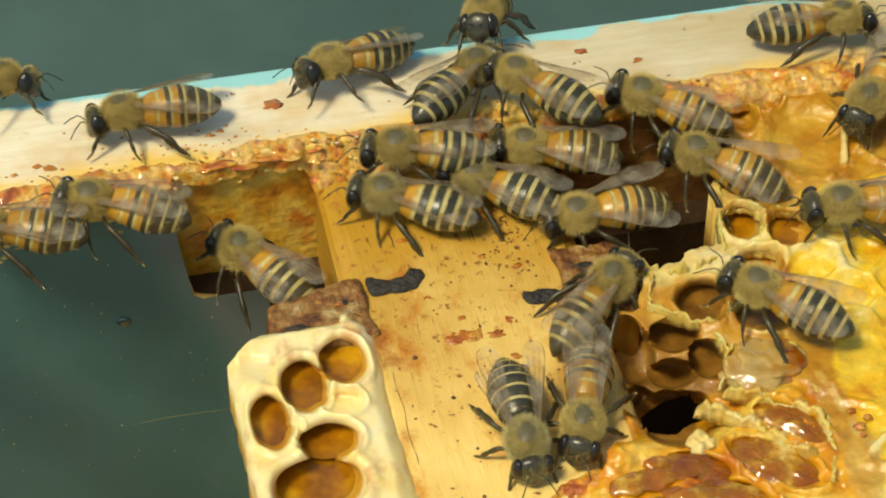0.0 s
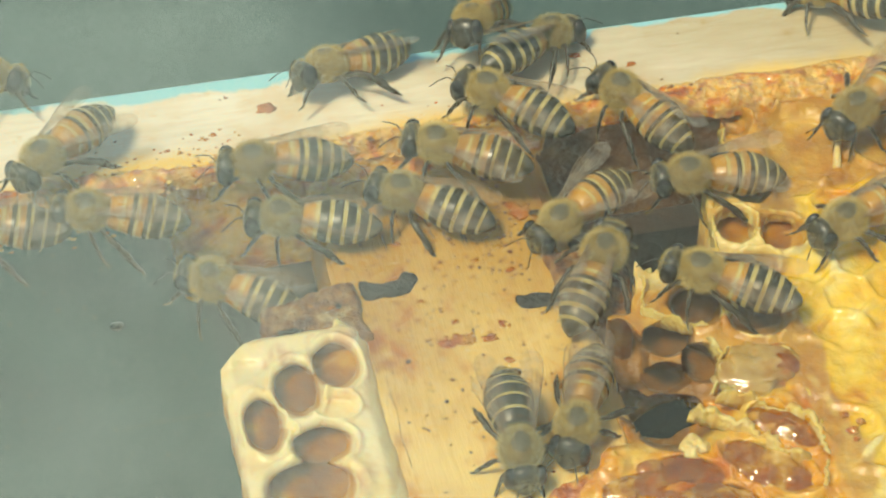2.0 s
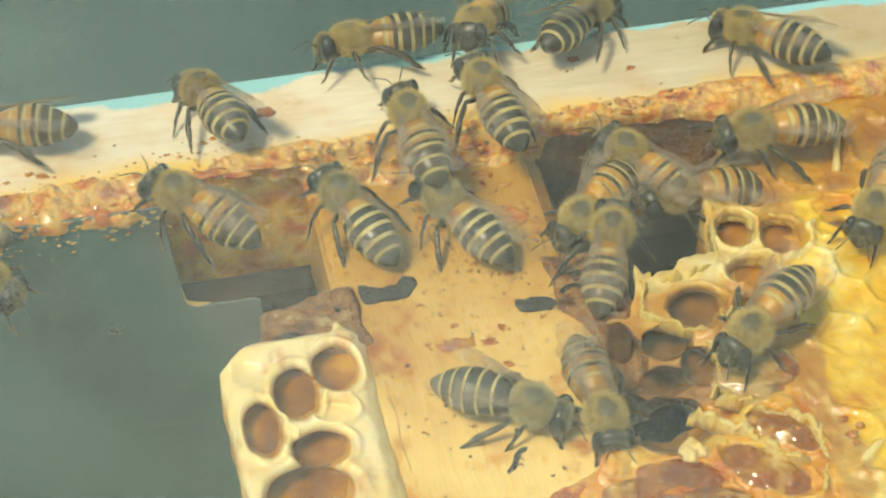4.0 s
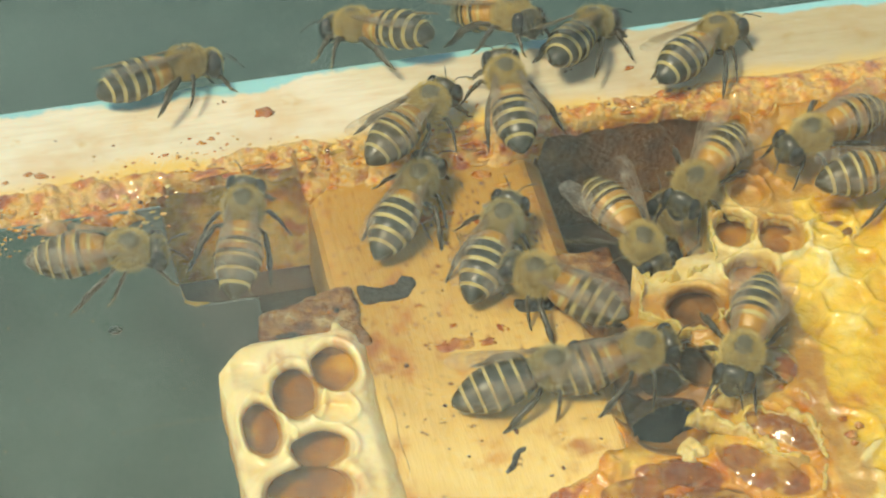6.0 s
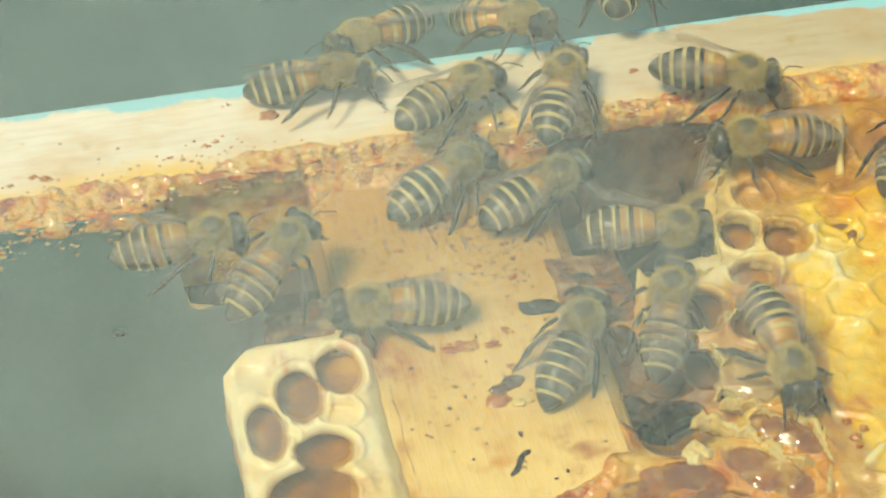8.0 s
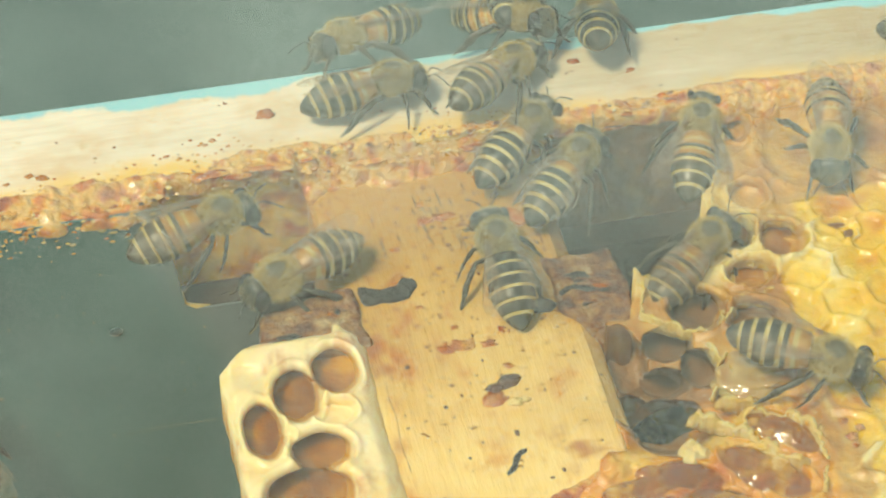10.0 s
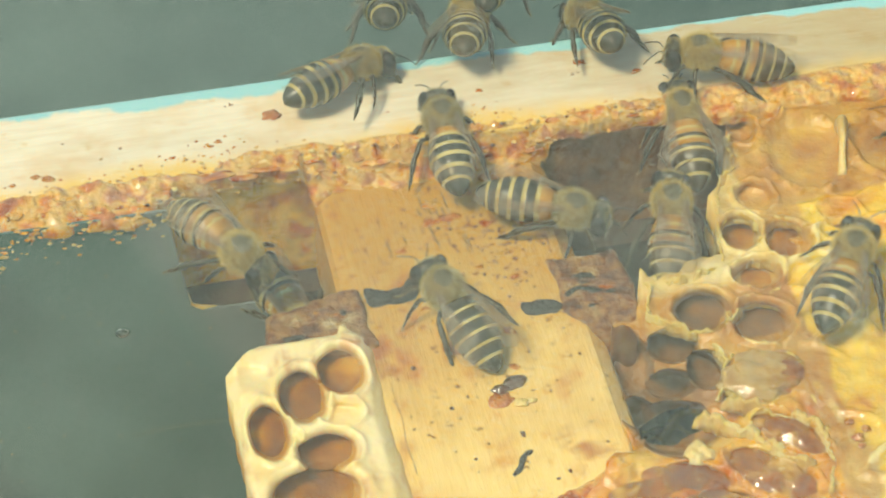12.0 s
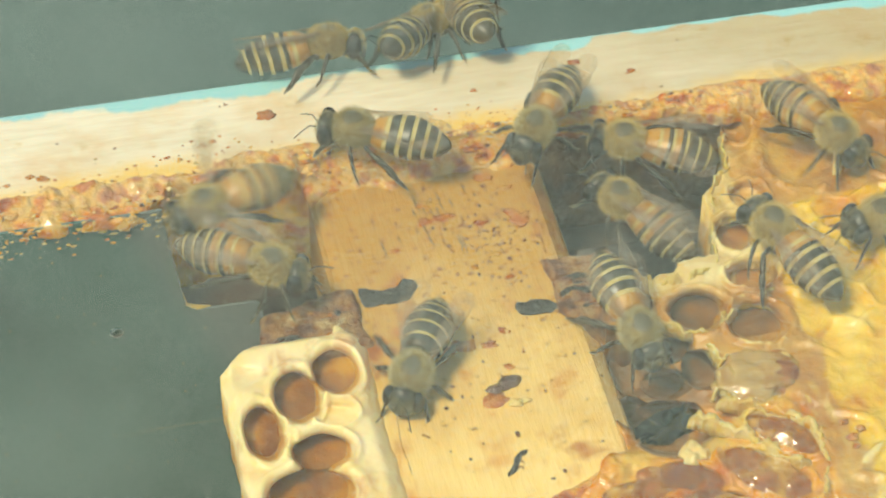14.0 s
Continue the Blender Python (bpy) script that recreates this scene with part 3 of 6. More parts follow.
def crumbs():
    rng = random.Random(5)
    bm = bmesh.new()
    for i in range(560):
        x = rng.uniform(-56, 34)
        if x < -27:
            y = rng.gauss(-3.0, 1.6)
        elif x < 16:
            y = rng.gauss(-0.4, 0.8)
        else:
            y = rng.gauss(0.3, 0.7)
        y = min(y, 1.3)
        z = 0.3 + rng.uniform(-0.2, 0.2)
        if x < -27 and y < -3.9:
            x, y, z = rng.triangular(-56, -28, -33), -4.7, -abs(rng.gauss(0, 1.9)) - 0.3
        elif y < -0.6:
            z = -0.1 if x < -27 else -1.6
        r = rng.uniform(0.08, 0.34) * rng.uniform(0.5, 1.0)
        made = bmesh.ops.create_icosphere(bm, subdivisions=1, radius=r)["verts"]
        slot = rng.choice((0, 0, 0, 1, 1, 1, 1, 2)) if x < -27 else rng.choice((0, 1, 1, 1, 1, 2))
        for v in made:
            for f in v.link_faces:
                f.material_index = slot
        for v in made:
            v.co = Vector((x, y, z)) + Vector((v.co.x * 1.5, v.co.y, v.co.z * 0.7)) * (1 + 0.9 * noise.noise(v.co * 9 + Vector((x, y, z))))
    tagged(part("wax_crumbs", bm, [WAX, PROPOLIS, CLUMP], smooth=False), "pale wax and propolis crumbs on the rim", "crumbs", kind="stuff")


# ---------------------------------------------------------------- top bar with its crust
def top_bar():
    """The frame in the middle: its top bar, end bar and the comb that hangs in it."""
    frame_thing = new("hive_frame")
    tagged(frame_thing, "hive frame with a stained yellow pine top bar", "hive frame", "frames in the hive")
    bm = bmesh.new()
    profile = [(-12.4, -16.9), (-12.4, -5.5), (-11.9, -4.7), (-10.9, -4.1), (-10.2, -4.0), (11.9, -4.0), (12.6, -4.15), (14.1, -5.5), (14.5, -6.2), (14.5, -16.9)]
    loft(bm, [[(x, y, z) for x, z in profile] for y in (-440, -60, -40, -25, -17, -9, -1.4)] + [[(x * 0.98, -1.0, z - 0.3) for x, z in profile]])
    bmesh.ops.recalc_face_normals(bm, faces=bm.faces)
    part("top_bar", bm, BAR, frame_thing, "stained yellow pine bar", smooth=False)
    bm = bmesh.new()
    box(bm, -10, 12, -24, -14, -225, -17.2, 0.5)
    part("end_bar", bm, BAR, frame_thing, smooth=False)
    bm = bmesh.new()
    box(bm, -9, 11, -430, -24.2, -220, -17.4, 1.2)
    part("comb", bm, AMBER_WAX, frame_thing, "dark hanging honeycomb", smooth=False)
    # thin brown crack beside the burr comb
    bm = bmesh.new()
    seam = [(-9.35 - 0.25 * math.sin(i * 0.9) * 0.5, -31.5 - i * 1.0, -3.95) for i in range(14)]
    tube(bm, seam, [0.01 + 0.035 * abs(math.sin(i * 1.7)) for i in range(14)], 5)
    part("seam", bm, CLUMP, frame_thing, "thin brown crack along the wax")


def crusts():
    def lump(outline, z, amp, mat, label, seed, name="propolis_lump", fall=1.8):
        def height(X, Y):
            return z + amp * rough_field(X, Y, 1.1, seed, 4) + 0.8 * amp * rough_field(X, Y, 4.0, seed + 2, 2) + 0.15 * rough_field(X, Y, 0.45, seed + 4, 2)
        if name != "propolis_lump":
            tagged(slab(name, outline, height, 0.18, -8.0, mat, ragged=0.7, seed=seed, fall=fall, soft_steps=10 if fall < 0.5 else 45), label, "propolis")
            return
        root = new(name)
        tagged(root, label, "propolis")
        slab("crust", outline, height, 0.2, -8.0, mat, root, ragged=0.6, seed=seed, fall=fall, soft_steps=8)
        # harder chips set in the lump
        rng = random.Random(int(seed))
        mid = [sum(p[k] for p in outline) / len(outline) for k in (0, 1)]
        for i in range(9):
            p = rng.choice(outline)
            w = rng.uniform(0.1, 0.62)
            x, y = mid[0] + w * (p[0] - mid[0]), mid[1] + w * (p[1] - mid[1])
            high = float(height(np.array([[x]]), np.array([[y]]))[0, 0])
            r = rng.uniform(0.35, 0.95)
            bm = bmesh.new()
            blob(bm, (x, y, high - 0.12), (r * rng.uniform(1.3, 2.4), r * 0.7, r * 0.3), 16, 10, 0.8, 1.2)
            part("resin_chip", bm, (RED_STAIN, TAR, CLUMP)[i % 3], root, ("dark red resin chip", "blackish resin chip", "")[i % 3])

    lump([(-21.2, -20.5), (-17.5, -18.9), (-12.4, -17.8), (-9.8, -17.5), (-10.1, -20.9), (-9.6, -26.4), (-13.7, -26.4), (-21.0, -25.6)], -3.2, 0.28, CLUMP, "frame shoulder caked in brown propolis beside the top bar", 6.0, fall=0.7)
    lump([(10.7, -17.3), (12.6, -18.1), (18.4, -17.7), (19.3, -23.7), (18.3, -28.8), (16.0, -30.2), (13.2, -29.2), (10.3, -24.4), (11.1, -21.0)], -3.2, 0.28, CLUMP, "frame shoulder caked in brown propolis on the bar's side", 8.0, fall=0.7)
    lump([(-9.7, -17.7), (-7.0, -18.5), (-5.2, -18.1), (-4.4, -16.9), (-3.0, -18.3), (-5.0, -20.4), (-7.0, -20.6), (-9.6, -20.7)], -3.45, 0.35, TAR, "black tarry crust across the top bar", 9.0, "black_crust", 0.3)
    lump([(5.9, -23.5), (9.8, -22.9), (11.2, -24.2), (10.0, -25.6), (6.5, -25.2)], -3.45, 0.3, TAR, "black tarry crust across the top bar", 11.0, "black_crust", 0.25)
    lump([(10.6, -23.4), (12.6, -22.6), (15.0, -23.2), (17.8, -24.9), (17.6, -25.5), (14.8, -24.2), (12.6, -23.6), (11.0, -24.4)], -2.95, 0.2, TAR, "black tarry crease in the brown crust", 20.0, "black_crust", 0.2)
    lump([(0.2, -34.9), (1.6, -34.6), (2.6, -35.6), (3.2, -36.8), (1.4, -37.4), (-0.3, -36.9), (-0.5, -35.8)], -3.85, 0.18, RED_STAIN, "small red-brown propolis spot on the wood", 12.0, "propolis_spot", 0.25)
    lump([(-0.4, -46.4), (0.0, -46.9), (1.0, -46.2), (1.9, -45.0), (3.2, -44.2), (3.2, -43.4), (2.2, -43.5), (1.3, -44.5), (0.4, -45.7)], -3.75, 0.2, TAR, "dark propolis streak on the wood", 13.0, "propolis_spot", 0.25)
    lump([(-3.4, -27.6), (-0.8, -27.0), (1.6, -27.6), (0.8, -29.4), (-2.6, -29.2)], -3.9, 0.12, RED_STAIN, "red-brown propolis smear on the wood", 14.0, "propolis_spot", 0.15)
    lump([(3.0, -26.4), (4.6, -26.0), (5.2, -27.4), (3.6, -28.0)], -3.92, 0.1, RED_STAIN, "red propolis stain on the wood", 16.0, "propolis_spot", 0.12)
    lump([(-4.6, -21.6), (-3.2, -21.4), (-3.0, -22.4), (-4.4, -22.5)], -3.92, 0.1, RED_STAIN, "small red propolis stain on the wood", 17.0, "propolis_spot", 0.12)
    lump([(-1.0, -55.0), (2.0, -51.6), (5.4, -49.6), (9.4, -47.8), (12.0, -47.6), (11.4, -52.0), (6.0, -58.0), (-1.4, -60.0)], -3.75, 0.35, PROPOLIS, "wet orange propolis smear on the wood", 18.0, "propolis_spot", 0.2)


def spots():
    """Small resin stains scattered on the bar and the rim."""
    rng = random.Random(29)
    on_bar = "small flat red propolis stain on the top bar"
    on_rim = "small brown propolis stain on the cream rim"
    places = [(0.1, -6.4, 0.7), (1.6, -8.8, 0.8), (-0.3, -9.0, 0.7), (10.1, -10.3, 1.1), (7.6, -3.4, 0.8), (5.5, -10.4, 0.6), (9.4, -5.4, 0.6), (6.2, -15.4, 0.4), (2.3, -28.5, 0.6), (3.7, -31.9, 0.5), (-0.7, -25.5, 0.35), (6.8, -19.2, 0.4), (3.2, -17.0, 0.35), (-4.6, -12.8, 0.4)]
    rim = [(-15.5, 7.6, 1.0), (-22.0, 4.6, 0.3), (-23.0, 4.0, 0.25), (-41.3, 2.4, 0.6), (-42.6, 3.0, 0.35), (-45.2, 2.2, 0.3), (-27.4, 3.0, 0.3), (8.6, 7.0, 0.35), (21.0, 9.4, 0.6), (27.0, 6.5, 0.4)]
    for x, y, r, z, label in [(*p, -3.99, on_bar) for p in places] + [(*p, 0.01, on_rim) for p in rim]:
        bm = bmesh.new()
        blob(bm, (x, y, z), (r * rng.uniform(1.0, 1.6), r * rng.uniform(0.6, 1.0), 0.09), 20, 8, 1.1, 1.3)
        tagged(part("propolis_spot", bm, RED_STAIN), label, "propolis", "propolis stains")
    # the thick spot low on the bar: dark lumps and wax about a red pool
    for mat, label, c, r in (
            (TAR_GLOSS, "small glossy dark propolis lump on the top bar", (3.0, -34.3, -3.75), (1.25, 0.85, 0.55)),
            (TAR_GLOSS, "small glossy dark propolis lump on the top bar", (1.4, -35.0, -3.8), (0.95, 0.6, 0.4)),
            (WAX, "pale curl of wax on the top bar", (3.2, -37.2, -3.8), (0.8, 0.5, 0.45)),
            (WAX, "pale curl of wax on the top bar", (4.2, -37.1, -3.85), (0.7, 0.3, 0.3))):
        bm = bmesh.new()
        blob(bm, c, r, 22, 12, 0.6, 1.2)
        tagged(part("propolis_lump" if mat is TAR_GLOSS else "wax_curl", bm, mat), label, "propolis" if mat is TAR_GLOSS else "wax")
    # grit along the crust on the rim
    bm = bmesh.new()
    for i in range(150):
        x = rng.uniform(-50, 24)
        y = 0.8 + abs(rng.gauss(0, 1.7)) + 1.2 * math.sin(x * 0.21)
        r = rng.uniform(0.05, 0.2)
        made = bmesh.ops.create_icosphere(bm, subdivisions=1, radius=r)["verts"]
        slot = rng.choice((0, 0, 0, 1, 2, 2))
        for v in made:
            for f in v.link_faces:
                f.material_index = slot
            v.co = Vector((x, max(y, 0.5), 0.02)) + Vector((v.co.x * 1.4, v.co.y, v.co.z * 0.7))
    tagged(part("rim_grit", bm, [PROPOLIS, CLUMP, RED_STAIN], smooth=False), "red-brown propolis grit strewn on the cream rim", "grit", kind="stuff")
    # flakes of wax that fell on the lining
    bm = bmesh.new()
    for i in range(80):
        x, z = rng.uniform(-56, -29.5), -0.6 - abs(rng.gauss(0, 2.6))
        r = rng.uniform(0.06, 0.42) * rng.uniform(0.4, 1.0)
        made = bmesh.ops.create_icosphere(bm, subdivisions=1, radius=r)["verts"]
        slot = rng.choice((0, 0, 0, 1))
        for v in made:
            for f in v.link_faces:
                f.material_index = slot
            v.co = Vector((x, -4.63, z)) + Vector((v.co.x * 1.8, v.co.y * 0.35, v.co.z * 0.9)) * (1 + 0.7 * noise.noise(v.co * 7 + Vector((x, 0, z))))
    tagged(part("wax_flakes", bm, [WAX, PROPOLIS], smooth=False), "pale wax flakes stuck to the dark lining", "wax flakes", kind="stuff")


def bar_marks():
    """Drying cracks along the grain and dark specks on the top bar."""
    bar = next(ob for ob in scene.objects if ob.name == "hive_frame")
    rng = random.Random(41)
    for i in range(15):
        x, y = rng.uniform(-11.0, 7.5), rng.uniform(-12.5, -3.2)
        long = rng.uniform(1.2, 4.5)
        bm = bmesh.new()
        line = [(x + 0.12 * k * rng.uniform(0.2, 1.0) * 0.6, y - long * k / 5, -3.99) for k in range(6)]
        tube(bm, line, [0.012, 0.05, 0.075, 0.06, 0.04, 0.01], 5)
        part("crack", bm, TAR, bar, "thin dark drying crack")
    bm = bmesh.new()
    for i in range(210):
        near = i % 3
        x, y = (rng.gauss(6.5, 2.2), rng.gauss(-13.5, 4.0)) if near else (rng.uniform(-9.0, 12.0), rng.uniform(-52.0, -5.0))
        if not -11.5 < x < 13.5 or y > -3:
            continue
        r = rng.uniform(0.05, 0.17) * (1.5 if rng.random() < 0.12 else 1.0)
        blob(bm, (x, y, -3.99), (r * rng.uniform(0.8, 1.6), r * rng.uniform(0.8, 2.2), 0.05), 7, 5, 0.5, 2.0)
    tagged(part("specks", bm, CLUMP, bar, "small dark specks on the wood"), kind="stuff")


# ---------------------------------------------------------------- combs
def left_comb():
    root = new("burr_comb")
    root.matrix_basis = pose(-0.020, -0.025, -0.0026)
    tagged(root, "pale burr comb with six open honey cells", "honeycomb")
    outline = [(-6.3, -3.3), (-4.6, -1.2), (-2.1, 0.5), (1.6, 0.5), (5.9, 0.8), (6.4, 2.0), (7.4, 1.9), (7.8, 0.6), (9.7, -1.6), (10.0, -4.0), (10.1, -9.0), (10.0, -23.2), (10.4, -34), (-5.6, -34), (-6.0, -21), (-6.2, -10)]
    cells = [(5.75, -5.1, 2.7, 3.6, 3.4), (1.2, -7.6, 2.6, 3.9, 3.6), (-2.95, -11.8, 2.2, 4.1, 3.6), (2.4, -15.6, 3.3, 2.75, 3.6), (0.4, -21.0, 4.9, 3.9, 4.4), (4.6, -10.8, 2.3, 2.0, 0.9), (-0.6, -13.7, 0.9, 1.6, 0.6), (0.8, -27.5, 3.2, 2.6, 4.0)]

    def height(X, Y):
        z = 0.3 * rough_field(X, Y, 4.0, 1.0, 2) + pits(X, Y, cells, 0.38, 0.25, 0.015)
        z -= 1.7 * smooth01(X + 0.3 * rough_field(X, Y, 3.0, 8.0, 2), 7.6, 10.2)
        edge = np.minimum(X + 6.2 - 0.03 * Y, 1.0 - Y)
        z += 0.6 * np.exp(-(((X - 6.9) / 0.7) ** 2 + ((Y - 0.9) / 1.1) ** 2))
        # a worn dent in the upper corner, with a low lip below it
        z -= 0.9 * np.exp(-(((X + 3.6) / 1.7) ** 2 + ((Y + 3.4) / 1.1) ** 2)) - 0.5 * np.exp(-(((X + 4.4) / 1.6) ** 2 + ((Y + 6.4) / 1.0) ** 2))
        z += 0.10 * rough_field(X, Y, 1.3, 7.0, 2)
        return z - 0.9 * smooth01(edge, 1.4, 0.0)

    ob = slab("comb", outline, height, 0.16, -7.0, LIPPED_WAX, root, "smooth pale yellow wax", ragged=0.35, seed=21.0, lean=(0.0, 1.05))
    me = ob.data
    deep = np.zeros(len(me.vertices) * 3)
    me.vertices.foreach_get("co", deep)
    layer = me.attributes.new("sunk", "FLOAT", "POINT")
    layer.data.foreach_set("value", smooth01(-deep[2::3] / MM, 0.5, 2.2).astype(np.float32))
    for cx, cy, ru, rv, d in cells[:5]:
        bm = bmesh.new()
        rings = []
        for k in range(6):
            q = 1.0 - k / 5.5
            rings.append([(cx + 0.9 * ru * q * math.cos(a), cy + 1.05 * (0.7 * d - 0.4) + 0.9 * rv * q * math.sin(a), -0.7 * d - 0.25 * (1 - q * q)) for a in [2 * math.pi * s / 24 for s in range(24)]])
        loft(bm, rings)
        face_up(bm)
        part("honey", bm, CELL_HONEY, root, "dark glossy honey in the cell")


def right_comb():
    root = new("broken_comb")
    root.matrix_basis = pose(0, 0, -0.001)
    tagged(root, "torn yellow honeycomb with broken wax and dripping honey", "honeycomb")
    outline = [(38.6, 2.5), (34.6, -4.5), (34.0, -10.0), (30.0, -14.5), (28.4, -23.0), (20.8, -25.8), (19.4, -24.0), (17.6, -30.0), (14.6, -31.0), (13.4, -36.5), (12.4, -47.5), (10.4, -47.4), (8.4, -49.6), (6.4, -52.4), (5.4, -56), (3, -66), (70, -66), (70, 2.5)]
    cells = [(31.7, -20.6, 2.3, 2.8, 3.2), (36.2, -22.8, 2.7, 3.3, 2.6), (42.3, -22.6, 2.4, 1.8, 0.6), (31.4, -27.0, 2.8, 2.2, 2.4), (24.4, -31.0, 3.3, 3.2, 3.4), (30.0, -33.9, 3.4, 3.3, 2.4), (34.8, -15.2, 2.2, 2.4, 1.4), (42.6, -9.5, 4.6, 5.6, 0.7), (51.0, -10.4, 3.0, 5.0, 0.6), (36.6, -4.0, 1.7, 2.3, 2.0), (40.0, -1.8, 1.8, 2.2, 1.8)]
    hole = [(13.9, -47.0), (15.2, -45.0), (17.8, -43.6), (20.6, -43.8), (21.2, -45.6), (19.8, -47.7), (17.2, -48.4), (14.6, -47.9)]
    # cells about the hole, with thin walls between them
    broken = [(15.1, -36.2, 2.45, 5.4, 6.0), (20.0, -34.9, 2.85, 2.6, 4.4), (22.7, -38.9, 2.05, 3.0, 5.4), (18.6, -40.2, 2.55, 2.25, 5.4), (14.3, -43.3, 1.85, 2.3, 6.4), (17.6, -46.1, 4.2, 3.9, 7.0)]

    # two long cells torn open along their sides: centre, half length, half width, heading
    lobes = [(28.3, -48.9, 4.2, 1.9, math.atan2(-6.4, 5.7)), (25.0, -53.6, 5.0, 2.5, math.atan2(-6.5, 7.3)), (17.6, -52.6, 3.4, 1.7, -0.55), (20.2, -57.4, 4.4, 2.2, -0.6)]

    def around(X, Y, lobe):
        u, v, a, b, turn = lobe
        du, dv = X - u, Y - v
        return np.sqrt(((du * math.cos(turn) + dv * math.sin(turn)) / a) ** 2 + ((dv * math.cos(turn) - du * math.sin(turn)) / b) ** 2)

    def wet_at(X, Y):
        return smooth01(Y + 0.9 * rough_field(X, Y, 2.5, 41.0, 2), -42.8, -44.8) * smooth01(X + 0.9 * rough_field(X, Y, 2.5, 42.0, 2), 32.6, 31.0)

    def rims(X, Y):
        out = np.zeros_like(X)
        for lobe in lobes:
            q = around(X, Y, lobe) + 0.10 * rough_field(X, Y, 1.8, 43.0, 2)
            out = np.maximum(out, np.exp(-((q - 1.14) / 0.10) ** 2))
        return out

    def seams(X, Y):
        """How far inside its own capped cell a place lies: 0 on the seam."""
        rng = random.Random(31)
        near, next_near = np.full(X.shape, 99.0), np.full(X.shape, 99.0)
        for i in range(7):
            for j in range(15):
                u = 35.5 + 5.0 * i + (2.5 if j % 2 else 0.0) + rng.uniform(-0.7, 0.7)
                v = 3.0 - 4.5 * j + rng.uniform(-0.7, 0.7)
                d = np.hypot(X - u, Y - v)
                next_near = np.minimum(next_near, np.maximum(near, d))
                near = np.minimum(near, d)
        return smooth01(next_near - near + 0.5 * rough_field(X, Y, 2.0, 47.0, 2), 0.1, 1.5)

    def funnel(X, Y):
        """The broken cells step down towards the hole."""
        return 4.2 * smooth01(np.hypot((X - 17.4) * 1.2, Y + 44.0), 12.0, 2.5) * smooth01(Y, -49.0, -46.5)

    def hollow(X, Y):
        """Depth of the broken cells: each falls steeply off a wall that it shares with its neighbours."""
        out = np.zeros_like(X)
        for cx, cy, ru, rv, d in broken:
            a, b = (X - cx) / ru, (Y - cy) / rv
            q = np.sqrt(a * a + b * b) * (1 + 0.03 * np.cos(6 * np.arctan2(b, a) + cx)) + 0.05 * rough_field(X, Y, 1.7, cx, 2)
            out = np.maximum(out, d * (0.85 * smooth01(q, 1.0, 0.86) + 0.15 * np.clip(1 - q * q, 0, 1)))
        return out

    def height(X, Y):
        calm = 1 - 0.7 * smooth01(Y, -19, -14) * smooth01(X, 36, 39)
        z = 0.7 * rough_field(X, Y, 6.0, 31.0, 2) + 0.22 * calm * rough_field(X, Y, 1.6, 32.0, 3) + pits(X, Y, cells, 0.4, 0.9, 0.02) - funnel(X, Y) - hollow(X, Y)
        wet = wet_at(X, Y)
        z += wet * (1.0 * rough_field(X, Y, 3.2, 33.0, 3) + 0.22 * rough_field(X, Y, 1.1, 34.0, 2) - 0.5)
        for lobe in lobes:
            z -= 2.0 * smooth01(around(X, Y, lobe), 1.05, 0.75)
        z += rims(X, Y) * (0.5 + 0.8 * rough_field(X, Y, 1.0, 45.0, 3)) * smooth01(X, 13, 20)
        z -= 2.2 * smooth01(X, 11.0, 3.0) * smooth01(Y, -44, -49)
        cap = smooth01(X, 32.5, 34.5)
        cap = cap * (1 - 0.7 * smooth01(Y, -19, -14) * smooth01(X, 35, 38))
        return z + cap * (0.5 * rough_field(X, Y, 3.6, 36.0, 2) + (0.4 - 0.55 * seams(X, Y)) * smooth01(rough_field(X, Y, 7.0, 48.0, 2), -0.5, 0.2))

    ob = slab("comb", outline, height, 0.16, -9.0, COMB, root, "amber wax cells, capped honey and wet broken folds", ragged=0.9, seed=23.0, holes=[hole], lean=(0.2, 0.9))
    me = ob.data
    at = np.zeros(len(me.vertices) * 3)
    me.vertices.foreach_get("co", at)
    vx, vy, vz = at[0::3] / MM, at[1::3] / MM, at[2::3] / MM
    # the comb is torn thin round the deepest cell
    half = len(vz) // 2
    thin = np.hypot((vx[half:] - 17.4) * 1.1, vy[half:] + 42.0) < 7.5
    vz[half:][thin] = np.maximum(vz[half:], vz[:half] - 0.6)[thin]
    at[2::3] = vz * MM
    me.vertices.foreach_set("co", at)
    vy0 = vy - 0.9 * np.clip(-0.4 - vz, 0, None)
    wob = 1.5 * rough_field(vx, vy, 4.0, 40.0, 3)
    wet = wet_at(vx, vy0) * smooth01(hollow(vx, vy0), 0.6, 0.1)
    pale = 0.9 * smooth01(vz, 0.35, 0.95) + 0.55 * rims(vx, vy0) * smooth01(vx, 13, 20) * smooth01(vz, -0.4, 0.5)
    pale += 0.75 * smooth01(vx + wob, 35.5, 33.5) * smooth01(vy0, -30, -27) + 0.6 * smooth01(np.abs(vx + 0.16 * (vy0 + 44) - 33.0 + 0.4 * wob), 1.1, 0.2) * smooth01(vy0, -42, -44)
    pale += 0.28 * (1 - seams(vx, vy0)) * smooth01(vx, 34, 37) * smooth01(rough_field(vx, vy, 6.0, 49.0, 2), -0.45, 0.25)
    pale += 0.5 * smooth01(hollow(vx, vy0), 0.5, 0.1) * smooth01(np.hypot((vx - 17.8) * 1.2, vy0 + 40.5), 10.5, 8.5)
    pale *= 1.0 - 0.5 * smooth01(vx, 36, 39) * smooth01(vz, 1.4, 0.8)
